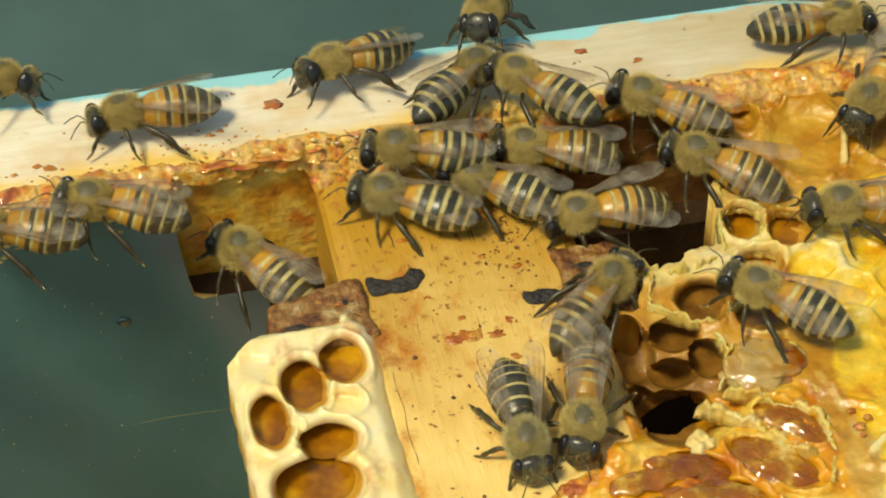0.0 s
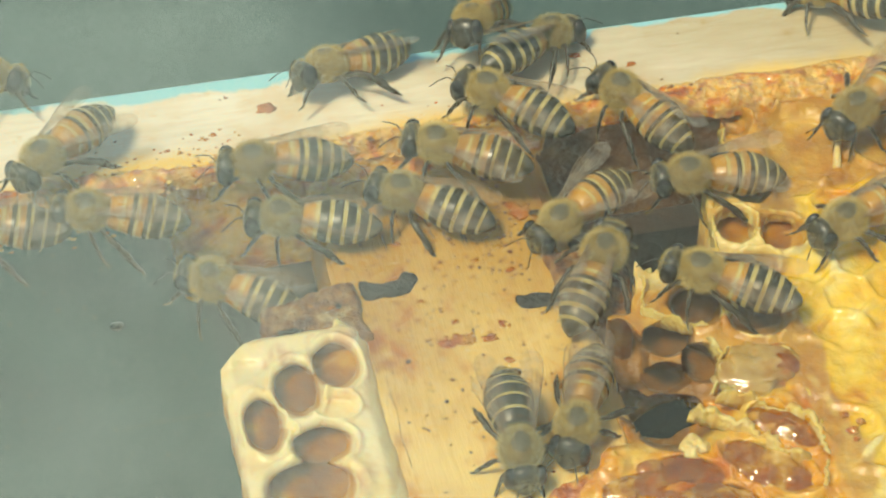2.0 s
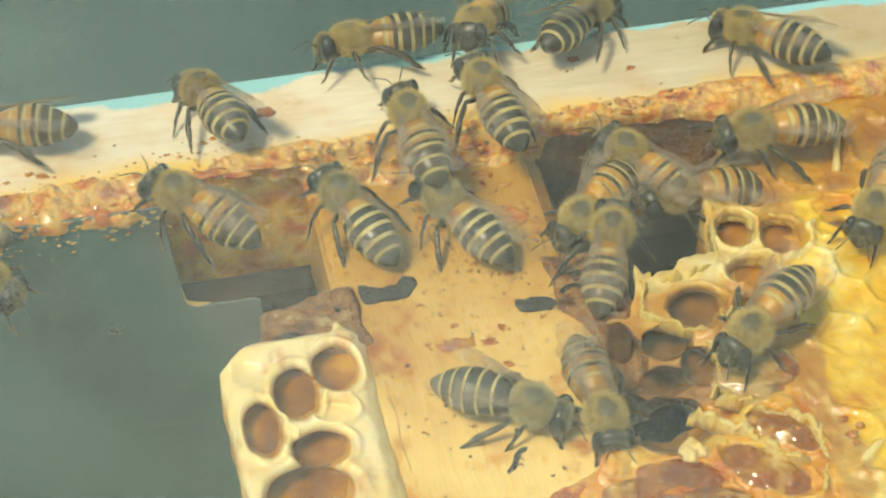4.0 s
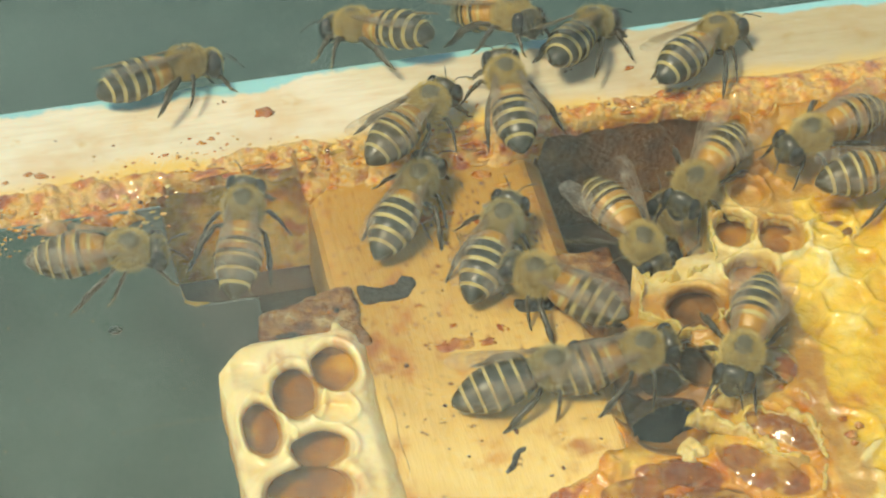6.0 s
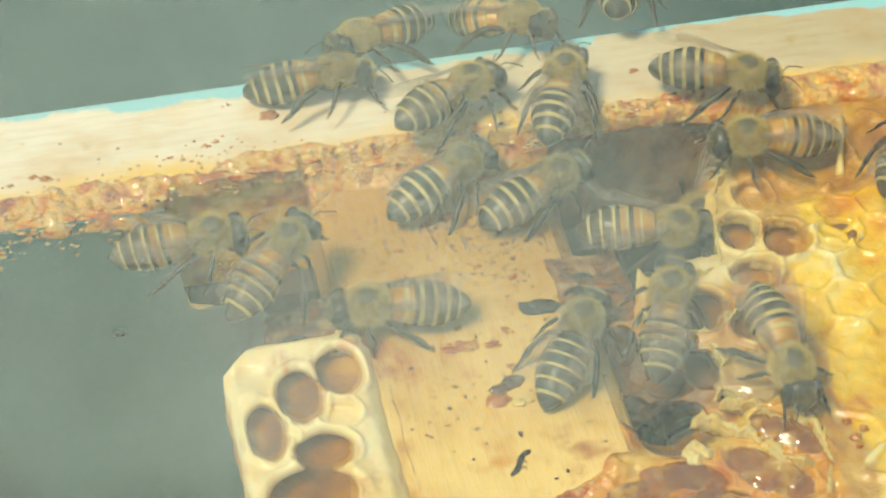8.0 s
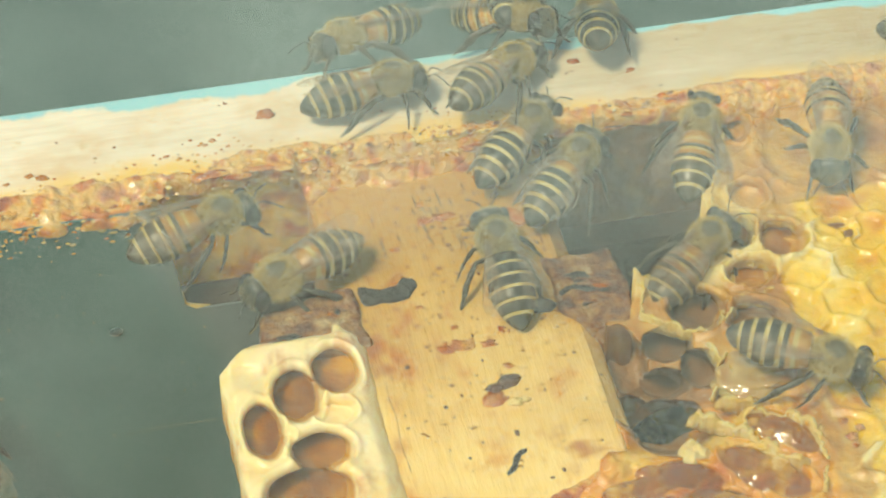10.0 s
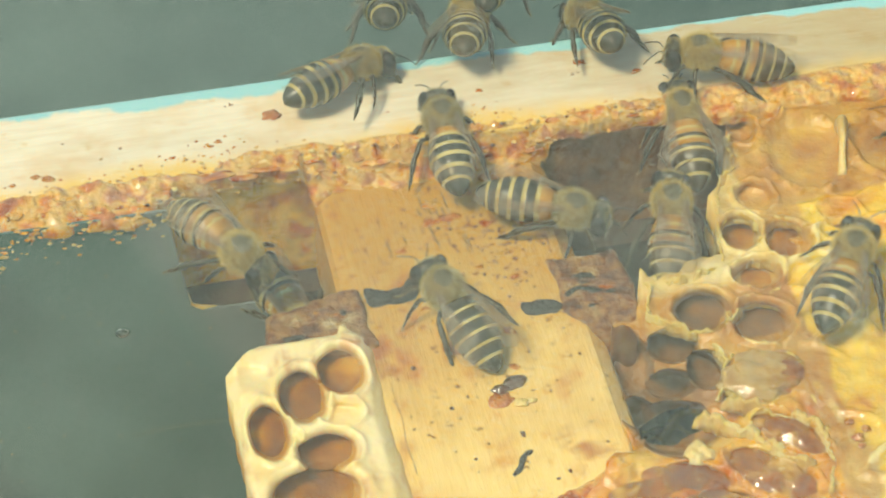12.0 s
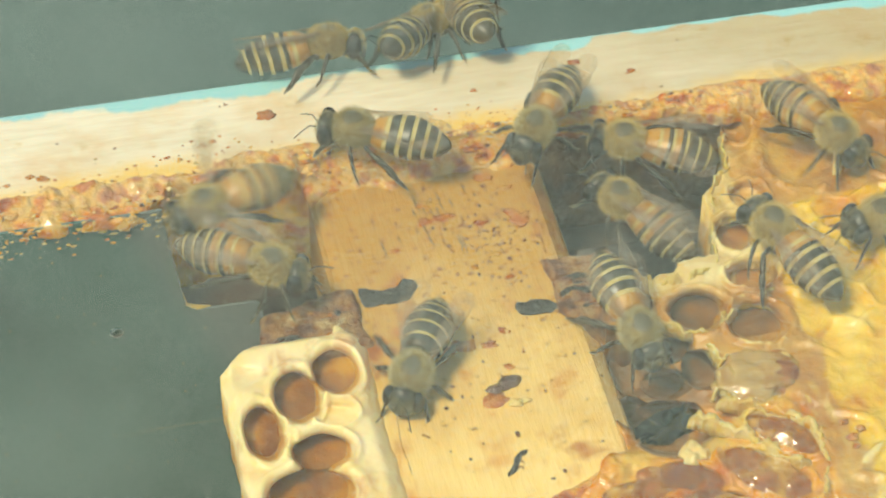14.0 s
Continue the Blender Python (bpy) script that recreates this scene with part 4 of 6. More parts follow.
    for name, weight in (
            ("capped", smooth01(vx + wob, 33.2, 35.5) * smooth01(vy, -23, -26) + smooth01(vx + wob, 37.5, 40) * smooth01(vy, -15.0, -18.0)),
            ("orange", smooth01(vx + wob, 34.5, 37.5) * smooth01(vy + wob, -17.5, -14.5)),
            ("wet", wet),
            ("pale", pale),
            # grows with depth, so the cavity's shade is put into the wax colour
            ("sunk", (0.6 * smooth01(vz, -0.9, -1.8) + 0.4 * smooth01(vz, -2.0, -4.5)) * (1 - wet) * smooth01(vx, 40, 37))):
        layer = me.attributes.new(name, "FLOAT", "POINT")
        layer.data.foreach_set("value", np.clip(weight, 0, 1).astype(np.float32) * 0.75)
    for i, (cx, cy, ru, rv, d) in enumerate(cells[:6] + broken[1:4]):
        low = float(funnel(np.array([[cx]]), np.array([[cy]]))[0, 0])
        bm = bmesh.new()
        rings = []
        for k in range(6):
            q = 1.0 - k / 5.5
            sink = low + d * 0.8
            rings.append([(cx + 0.2 * (sink - 0.4) + 0.9 * ru * q * math.cos(a), cy + 0.9 * (sink - 0.4) + 0.9 * rv * q * math.sin(a), -sink - 0.8 * (1 - q * q)) for a in [2 * math.pi * s / 20 for s in range(20)]])
        loft(bm, rings)
        face_up(bm)
        part("honey", bm, CELL_HONEY if i in (0, 1, 3) else DEEP_CELL, root, "dark glossy honey in the cell")
    # honey standing in the torn cells
    for u, v, a, b, turn in lobes:
        bm = bmesh.new()
        blob(bm, (0, 0, 0), (a * 1.1, b * 1.12, 1.0), 44, 26, 0.4, 0.9)
        for vert in bm.verts:
            vert.co = Matrix.Rotation(turn, 4, "Z") @ vert.co + Vector((u, v, -1.15 + 0.4 * noise.noise(Vector((vert.co.x * 0.6, vert.co.y * 1.5, u))) + 0.15 * noise.noise(Vector((vert.co.x * 2.1, vert.co.y * 2.6, v)))))
        part("honey", bm, HONEY, root, "wet amber honey in a torn cell")
    bm = bmesh.new()
    tube(bm, [(47.6, -6.5, 0.5), (46.9, -9.2, 0.7), (46.0, -11.8, 0.6), (45.2, -14.3, 0.3)], [1.3, 0.7, 0.65, 0.85], 12, 0, 0.6)
    part("wax_drip", bm, WAX, root, "pale run of wax")
    # red-brown resin dots on the capping
    for i, (x, y, r) in enumerate(((34.3, -49.2, 0.55), (34.6, -51.3, 0.7), (35.7, -50.4, 0.6), (34.5, -52.5, 0.4))):
        bm = bmesh.new()
        blob(bm, (x, y, 0.25), (r * 0.8, r * 0.6, 0.3), 14, 10, 0.8, 1.6)
        part("resin_dot", bm, RED_STAIN, root, "red-brown resin dot")
    # broad domed cap of uncovered honey
    bm = bmesh.new()
    blob(bm, (28.0, -40.9, -0.3), (4.1, 3.4, 1.25), 40, 26, 0.4, 2.4)
    part("honey_dome", bm, MILKY, root, "milky wet dome of honey")
    bm = bmesh.new()
    blob(bm, (30.6, -41.2, -0.1), (1.5, 1.9, 1.0), 28, 18, 0.3, 1.5)
    part("honey", bm, HONEY, root, "clear red-amber honey at the dome's edge")
    # broken cell walls that stand up ragged along the torn edges
    walls = [
        ([(34.6, -4.6), (34.0, -8.0), (33.6, -10.4), (31.2, -13.0), (30.6, -15.6), (29.6, -18.4)], 1.3, 0.4),
        ([(29.6, -18.4), (28.8, -21.5), (28.8, -24.2), (27.0, -25.6), (24.2, -26.6)], 1.5, 0.4),
        ([(24.2, -26.6), (21.6, -26.6), (20.4, -25.4), (19.8, -24.4)], 1.6, 0.45),
        ([(19.6, -25.6), (19.2, -28.4), (18.2, -31.0), (20.6, -32.4), (22.8, -33.9), (25.6, -34.6), (27.0, -32.6), (28.6, -31.0)], 1.3, 0.4),
        ([(33.6, -18.0), (34.0, -20.8), (33.4, -23.6), (34.4, -25.6)], 0.9, 0.35),
        ([(28.9, -25.0), (31.0, -24.4), (33.4, -24.6)], 0.9, 0.35),
        ([(27.6, -30.6), (31.6, -30.2), (34.4, -29.4)], 0.8, 0.35),
        ([(23.9, -35.4), (24.6, -38.2), (23.8, -41.2), (22.6, -42.6)], 1.0, 0.4),
        ([(19.4, -44.8), (22.0, -46.4), (24.3, -48.2), (26.4, -51.0), (29.4, -53.8)], 1.8, 1.2),
        ([(22.8, -43.2), (25.6, -44.8), (28.6, -46.4), (31.2, -48.6), (31.8, -51.4)], 1.3, 0.9),
        ([(31.8, -40.0), (31.9, -43.4), (32.2, -48.0), (31.2, -53.6), (29.6, -58.0)], 0.7, 0.6),
        ([(24.2, -43.0), (27.4, -44.2), (30.8, -43.4), (32.0, -40.6), (30.6, -37.9)], 0.8, 0.4),
    ]
    # lips of the open cells at the torn edge
    for cx, cy, ru, rv, d in cells[:4] + cells[5:6] + [(28.0, -40.9, 3.9, 3.2, 0)]:
        walls.append(([(cx + 1.12 * ru * math.cos(0.42 * k + cx), cy + 1.12 * rv * math.sin(0.42 * k + cx)) for k in range(16)], 0.55, 0.42))
    for i, (line, tall, thick) in enumerate(walls):
        bm = bmesh.new()
        torn_wall(bm, line, -1.4, tall, thick, 60 + i)
        part("torn_wall", bm, [TORN_WAX], root, "ragged pale torn cell wall")
    bm = bmesh.new()
    blob(bm, (18.7, -49.7, -0.6), (1.5, 1.3, 1.3), 26, 18, 0.8, 1.6)
    part("wax_lump", bm, WAX, root, "pale crumbly lump of wax")
    # drops of honey run together below the hole
    rng = random.Random(19)
    for i in range(10):
        x, y = rng.uniform(9.5, 19.5), rng.uniform(-58.0, -51.0)
        r = rng.uniform(0.6, 1.5)
        bm = bmesh.new()
        blob(bm, (x, y, -0.85 + 0.05 * (x - 12)), (r * rng.uniform(1.4, 2.4), r * 1.1, r * 0.55), 28, 18, 0.4, 1.1)
        part("honey_drop", bm, HONEY, root, "glossy run-together drop of honey")


def torn_wall(bm, line, base, tall, thick, seed):
    """A thin upright wall of wax along a line, with a ragged lip that leans and curls."""
    pts = [Vector((x, y, 0)) for x, y in line]
    rows = []
    for i in range(len(pts) - 1):
        n = max(2, int((pts[i + 1] - pts[i]).length / 0.16))
        d = (pts[i + 1] - pts[i]).normalized()
        for k in range(n + (i == len(pts) - 2)):
            p = pts[i].lerp(pts[i + 1], k / n)
            rows.append((p, d))
    # round the corners off
    for sweep in range(6):
        rows = [rows[0]] + [((rows[i - 1][0] + rows[i][0] * 2 + rows[i + 1][0]) / 4, rows[i - 1][1] + rows[i][1] + rows[i + 1][1]) for i in range(1, len(rows) - 1)] + [rows[-1]]
    rings = []
    for i, (p, d) in enumerate(rows):
        side = Vector((-d.y, d.x, 0)).normalized()
        w = Vector((p.x * 0.9, p.y * 0.9, seed))
        end = min(1.0, 0.3 + i / 8, 0.3 + (len(rows) - 1 - i) / 8)
        top = base + (tall + 1.0) * end * (0.72 + 0.5 * noise.noise(w * 0.5) + 0.28 * noise.noise(w * 1.2) + 0.10 * noise.noise(w * 3.0))
        top = max(top, base + 0.2)
        lean = 0.55 * noise.noise(w * 0.7 + Vector((9, 3, 1))) + 0.3 * noise.noise(w * 2.6 + Vector((4, 1, 7)))
        wavy = 0.28 * noise.noise(w * 1.9 + Vector((2, 8, 5)))
        ring = []
        for h, t in ((0.0, 1.3), (0.45, 0.8), (0.8, 0.55), (1.0, 0.5)):
            q = p + side * (wavy + lean * h * h)
            ring.append(q + side * (0.5 * thick * t) + Vector((0, 0, base + (top - base) * h)))
        for h, t in ((1.0, 0.5), (0.8, 0.55), (0.45, 0.8), (0.0, 1.3)):
            q = p + side * (wavy + lean * h * h)
            ring.append(q - side * (0.5 * thick * t) + Vector((0, 0, base + (top - base) * h)))
        rings.append(ring)
    loft(bm, rings)
    bmesh.ops.recalc_face_normals(bm, faces=bm.faces)


def next_frame():
    """The neighbouring frame, buried under its comb."""
    frame_thing = new("hive_frame")
    tagged(frame_thing, "hive frame whose pine bar is buried under comb", "hive frame", "frames in the hive")
    bm = bmesh.new()
    box(bm, 35, 62, -440, -2.2, -15, -10.6, 0.5)
    part("top_bar", bm, BAR, frame_thing, smooth=False)
    bm = bmesh.new()
    box(bm, 36, 60, -430, -14, -220, -15.2, 1.2)
    part("comb", bm, AMBER_WAX, frame_thing, "dark hanging honeycomb", smooth=False)


def wall_marks():
    """A water drop, a pale scratch and specks on the dark lining."""
    bm = bmesh.new()
    blob(bm, (-35.6, -4.75, -18.6), (0.85, 0.25, 0.75), 16, 10, 0.1, 1.5)
    tagged(part("water_drop", bm, CLEAR_DROP), "small clear water drop on the dark lining", "water drop")
    bm = bmesh.new()
    tube(bm, [(-36.5, -4.62, -36.6), (-32, -4.62, -36.2), (-27, -4.62, -36.3), (-22.5, -4.62, -36.4)], [0.012, 0.022, 0.02, 0.012], 5)
    tagged(part("scratch", bm, PALE), "thin pale scratch across the dark lining", "scratch")
    rng = random.Random(17)
    bm = bmesh.new()
    for i in range(46):
        x, z = rng.uniform(-52, -24), -rng.uniform(4, 44)
        r = rng.uniform(0.04, 0.13)
        blob(bm, (x, -4.66, z), (r, r * 0.6, r), 6, 4)
    tagged(part("specks", bm, WAX), "tiny pale specks on the dark lining", "specks", kind="stuff")


# ---------------------------------------------------------------- bees
def fuzz(bm, spots, length, width, rng, mat=0, back=0.5):
    """Thin hairs that stand on (point, normal) spots and lean back."""
    for p, nrm in spots:
        side = nrm.cross(Vector((rng.uniform(-1, 1), rng.uniform(-1, 1), rng.uniform(-1, 1))))
        if side.length < 1e-3:
            continue
        side.normalize()
        ln = length * rng.uniform(0.6, 1.2)
        tip = p + (nrm + Vector((-back, 0, 0)) + side * rng.uniform(-0.4, 0.4)).normalized() * ln
        f = bm.faces.new((bm.verts.new(p - side * width), bm.verts.new(p + side * width), bm.verts.new(tip)))
        f.material_index = mat


def on_ball(c, r, count, rng, keep):
    spots = []
    while len(spots) < count:
        d = Vector((rng.gauss(0, 1), rng.gauss(0, 1), rng.gauss(0, 1))).normalized()
        if keep(d):
            spots.append((Vector(c) + Vector((d.x * r[0], d.y * r[1], d.z * r[2])), Vector((d.x / r[0], d.y / r[1], d.z / r[2])).normalized()))
    return spots


LIFT = 0.7      # how high the bees stand on their legs
SIZE = 1.13


def build_bee(kind, label):
    rng = random.Random(hash_of(kind))
    bee = new("honey_bee")
    tagged(bee, label, "bee", "bees on the hive")
    hair = GREYHAIR if kind in ("grey", "dark") else HAIR
    # abdomen: six overlapping plates with pale hair bands
    bm = bmesh.new()
    rings, bands, ambers = [], [], []
    joints, sub, sides = (0.0, 0.16, 0.34, 0.51, 0.67, 0.82, 1.0), 9, 26
    front = {"gold": 3, "fly": 4, "slim": 2, "fuzz": 2, "grey": 1, "dark": 0}[kind]
    spots = []
    for s in range(6):
        for k in range(sub):
            u = joints[s] + (joints[s + 1] - joints[s]) * k / sub
            x = 0.9 - 7.7 * u
            r = 2.36 * math.sin(math.pi * (0.15 + 0.52 * u ** 0.9)) ** 0.6
            if u > 0.48:
                r *= math.sqrt(max(0.0, 1.0 - ((u - 0.48) / 0.522) ** 1.25))
            r *= 1.0 + 0.05 * (k / (sub - 1))
            cz = 2.75 - 0.8 * u * u
            rings.append([(x - 0.3 * max(0.0, math.sin(a)), r * 1.03 * math.cos(a), cz + r * 0.92 * math.sin(a)) for a in [2 * math.pi * j / sides for j in range(sides)]])
            hairy = 0.0 if s == 0 else (1.0 if k < (3 if kind in ("grey", "slim", "fuzz") and s < 5 else 2) else 0.0)
            bands.append(hairy)
            ambers.append(1.0 if (s == 0 and front) or (s < front and k < 6) else (0.45 if s == front and k in (2, 3) else 0.0))
            if k == 1 and s > 0:
                for j in range(190):
                    a = rng.uniform(-0.3, math.pi + 0.3)
                    nrm = Vector((0.1, math.cos(a), math.sin(a)))
                    spots.append((Vector((x + rng.uniform(-0.35, 0.35) - 0.3 * max(0.0, math.sin(a)), r * 1.03 * math.cos(a), cz + r * 0.92 * math.sin(a))), nrm))
    rings.append([(-6.95, 0.12 * math.cos(a), 1.9 + 0.12 * math.sin(a)) for a in [2 * math.pi * j / sides for j in range(sides)]])
    loft(bm, rings)
    abdomen = part("abdomen", bm, ABDOMEN_BROWN if kind in ("gold", "fly", "fuzz") else ABDOMEN_DARK, bee, "banded abdomen")
    for layer, values in (("band", bands), ("amber", ambers)):
        field = abdomen.data.attributes.new(layer, "FLOAT", "POINT")
        field.data.foreach_set("value", np.repeat(np.array(values + [0.0], np.float32), sides))
    bm = bmesh.new()
    fuzz(bm, spots, 0.36, 0.016, rng, 0, 1.5)
    part("abdomen_hair", bm, [PALE], abdomen)
    # thorax
    c, r = (2.8, 0, 2.85), (2.05, 1.95, 1.9)
    bm = bmesh.new()
    blob(bm, c, r, 36, 26, 0.05, 1.3)
    for f in bm.faces:
        at = f.calc_center_median() - Vector(c)
        f.material_index = 1 if at.z > 0.9 and math.hypot(at.x - 0.1, at.y) < 1.0 else 0
    thorax = part("thorax", bm, [DOWN, DISC], bee, "downy thorax with a bare shield")
    bm = bmesh.new()
    many = 8200 if kind == "fuzz" else 7000
    bald = lambda d: d.z > -0.6 and not (d.z > 0.6 and rng.random() < 1.15 * math.exp(-(math.hypot(d.x - 0.05, d.y) / 0.42) ** 4))
    fuzz(bm, on_ball(c, r, many, rng, bald), 0.78 if kind == "fuzz" else 0.62, 0.011, rng, 0, 0.3)
    part("down", bm, [hair], thorax, "soft golden down")
    # head with eyes and feelers
    bm = bmesh.new()
    blob(bm, (5.5, 0, 2.35), (1.0, 1.95, 1.65), 18, 14, 0.0)
    for v in bm.verts:
        if v.co.z < 2.2:
            v.co.y *= 1.0 - 0.30 * (2.2 - v.co.z)
            v.co.x += 0.38 * (2.2 - v.co.z)
    head = part("head", bm, CHITIN, bee, "dark head with a pale hairy face")
    bm = bmesh.new()
    fuzz(bm, on_ball((5.5, 0, 2.35), (1.02, 1.75, 1.66), 1100, rng, lambda d: abs(d.y) < 0.72 and d.z > -0.75), 0.32, 0.014, rng, 0, -0.1)
    part("face_hair", bm, [hair], head)
    for s in (-1, 1):
        bm = bmesh.new()
        blob(bm, (5.5, 1.42 * s, 2.45), (0.82, 0.72, 1.38), 16, 12)
        part("eye", bm, EYE_BLACK, head, "glossy black compound eye")
        bm = bmesh.new()
        tube(bm, [(6.35, 0.3 * s, 2.6), (6.8, 0.6 * s, 3.05), (7.05, 0.8 * s, 3.2), (7.8, 1.3 * s, 2.75), (8.5, 1.8 * s, 2.1)], [0.07, 0.065, 0.07, 0.065, 0.06], 6)
        part("antenna", bm, CHITIN, head, "thin black feeler")
    # wings folded back over the abdomen
    spread = {"gold": 9, "slim": 12, "fuzz": 8, "grey": 6, "dark": 14, "fly": 72}[kind]
    for s in (-1, 1):
        for name, base, long, wide, turn in (("forewing", (2.0, 1.3, 4.3), 8.8, 3.0, spread), ("hindwing", (1.4, 1.4, 4.1), 6.2, 2.3, spread + 5)):
            bm = bmesh.new()
            front_edge, rear_edge = [], []
            for k in range(13):
                q = math.sin(0.5 * math.pi * k / 12)
                mid = -0.30 * wide * q
                half = wide * (0.10 + 0.42 * math.sin(math.pi * (0.5 * q ** 1.3)) ** 1.1) * math.sqrt(max(0.0, 1.0 - q ** 7)) + 0.004
                front_edge.append((-long * q, mid + half * (0.75 if q < 0.8 else 0.85)))
                rear_edge.append((-long * q, mid - half))
            mtx = Matrix.Translation((base[0], base[1] * s, base[2])) @ Matrix.Rotation(radians(-turn * s), 4, "Z") @ Matrix.Rotation(radians(-3), 4, "Y") @ Matrix.Rotation(radians(-12 * s), 4, "X")
            lay = lambda p, lift=0.0: mtx @ Vector((p[0], p[1] * s, lift - 0.05 * p[1] * p[1]))
            cols = 4
            verts = [[bm.verts.new(lay((f[0], f[1] + (g[1] - f[1]) * j / cols))) for j in range(cols + 1)] for f, g in zip(front_edge, rear_edge)]
            for i in range(12):
                for j in range(cols):
                    q = (verts[i][j], verts[i + 1][j], verts[i + 1][j + 1], verts[i][j + 1])
                    bm.faces.new(q if s > 0 else q[::-1])
            wing = part(name, bm, WING, bee, "clear veined wing")
            bm = bmesh.new()
            tube(bm, [lay(p, 0.02) for p in front_edge[:12]], [0.055 - 0.003 * i for i in range(12)], 4)
            for lo, hi, at in ((0, 10, 0.25), (0, 9, 0.5), (1, 8, 0.75)):
                tube(bm, [lay((front_edge[i][0], front_edge[i][1] + (rear_edge[i][1] - front_edge[i][1]) * at), 0.02) for i in range(lo, hi)], [0.018] * (hi - lo), 4)
            for i in (5, 8):
                tube(bm, [lay((front_edge[i][0], front_edge[i][1] + (rear_edge[i][1] - front_edge[i][1]) * j / 4), 0.02) for j in range(4)], [0.014] * 4, 4)
            part("vein", bm, VEIN, wing)
    # legs, each hung at its hip
    for s in (-1, 1):
        for pair, hip, pts, rad in (
                ("foreleg", (4.1, 0.9, 1.7), [(0, 0, 0), (0.9, 0.9, 0.3), (1.8, 1.3, -0.7), (2.2, 1.5, -1.35), (2.8, 1.7, -1.66)], [0.30, 0.32, 0.29, 0.17, 0.09]),
                ("middle_leg", (2.9, 1.0, 1.6), [(0, 0, 0), (-0.1, 1.6, 0.5), (-0.5, 2.7, -0.5), (-0.8, 3.2, -1.15), (-1.3, 3.8, -1.56)], [0.30, 0.33, 0.30, 0.18, 0.09]),
                ("hind_leg", (1.6, 1.0, 1.6), [(0, 0, 0), (-1.0, 1.6, 0.6), (-2.9, 2.6, -0.2), (-4.0, 3.0, -1.05), (-5.1, 3.4, -1.56)], [0.32, 0.36, 0.52, 0.36, 0.10])):
            bm = bmesh.new()
            pts = [(x, y * s, z * (1 + LIFT / hip[2]) if z < 0 else z) for x, y, z in pts]
            limb, girth = [], []
            for i in range(len(pts) - 1):
                for k in range(5):
                    q = k / 5
                    limb.append(Vector(pts[i]).lerp(Vector(pts[i + 1]), q))
                    girth.append((rad[i] * (1 - q) + rad[i + 1] * q) * (0.55 + 0.5 * math.sin(math.pi * min(1.0, q + 0.12)) ** 0.6))
            limb.append(Vector(pts[-1]))
            girth.append(rad[-1] * 0.8)
            tube(bm, limb, girth, 7, 0, 0.7)
            hairs = [(p + Vector((0, 0.1 * s, 0)), Vector((rng.uniform(-1, 1), s * rng.uniform(-0.3, 1), rng.uniform(-1, 1))).normalized()) for p in limb[3:] for k in range(7)]
            fuzz(bm, hairs, 0.3, 0.016, rng, 1, 0.2)
            leg = part(pair, bm, [DUSK, hair], bee, "thin dark hairy leg")
            leg.matrix_basis = pose(hip[0] * MM, hip[1] * s * MM, (hip[2] + LIFT) * MM)
    for ob in bee.children:
        if not ob.name.split(".")[0].endswith("leg"):
            ob.matrix_basis = pose(0, 0, LIFT * MM)
    return bee


def own_stance(bee, rng):
    """Each bee holds its wings, head and abdomen a little differently."""
    def about(x, y, z, m):
        at = Matrix.Translation((x * MM, y * MM, z * MM))
        return at @ m @ at.inverted()

    open_by, curl, nod, turn = rng.uniform(-5, 12), rng.uniform(-7, 5), rng.uniform(-14, 8), rng.uniform(-12, 12)
    raised = rng.uniform(0, 7)
    for ob in bee.children:
        kind = ob.name.split(".")[0]
        if kind in ("forewing", "hindwing"):
            side = 1 if ob.data.vertices[0].co.y > 0 else -1
            extra = rng.uniform(-3, 4)
            ob.matrix_basis = ob.matrix_basis @ about(2.0, 1.3 * side, 4.3, pose(0, 0, 0, 0, raised, -(open_by + extra) * side))
        elif kind == "abdomen":
            ob.matrix_basis = ob.matrix_basis @ about(0.9, 0, 2.75, pose(0, 0, 0, 0, curl, 0.4 * turn))
        elif kind == "head":
            ob.matrix_basis = ob.matrix_basis @ about(4.6, 0, 2.4, pose(0, 0, 0, 0, nod, turn))


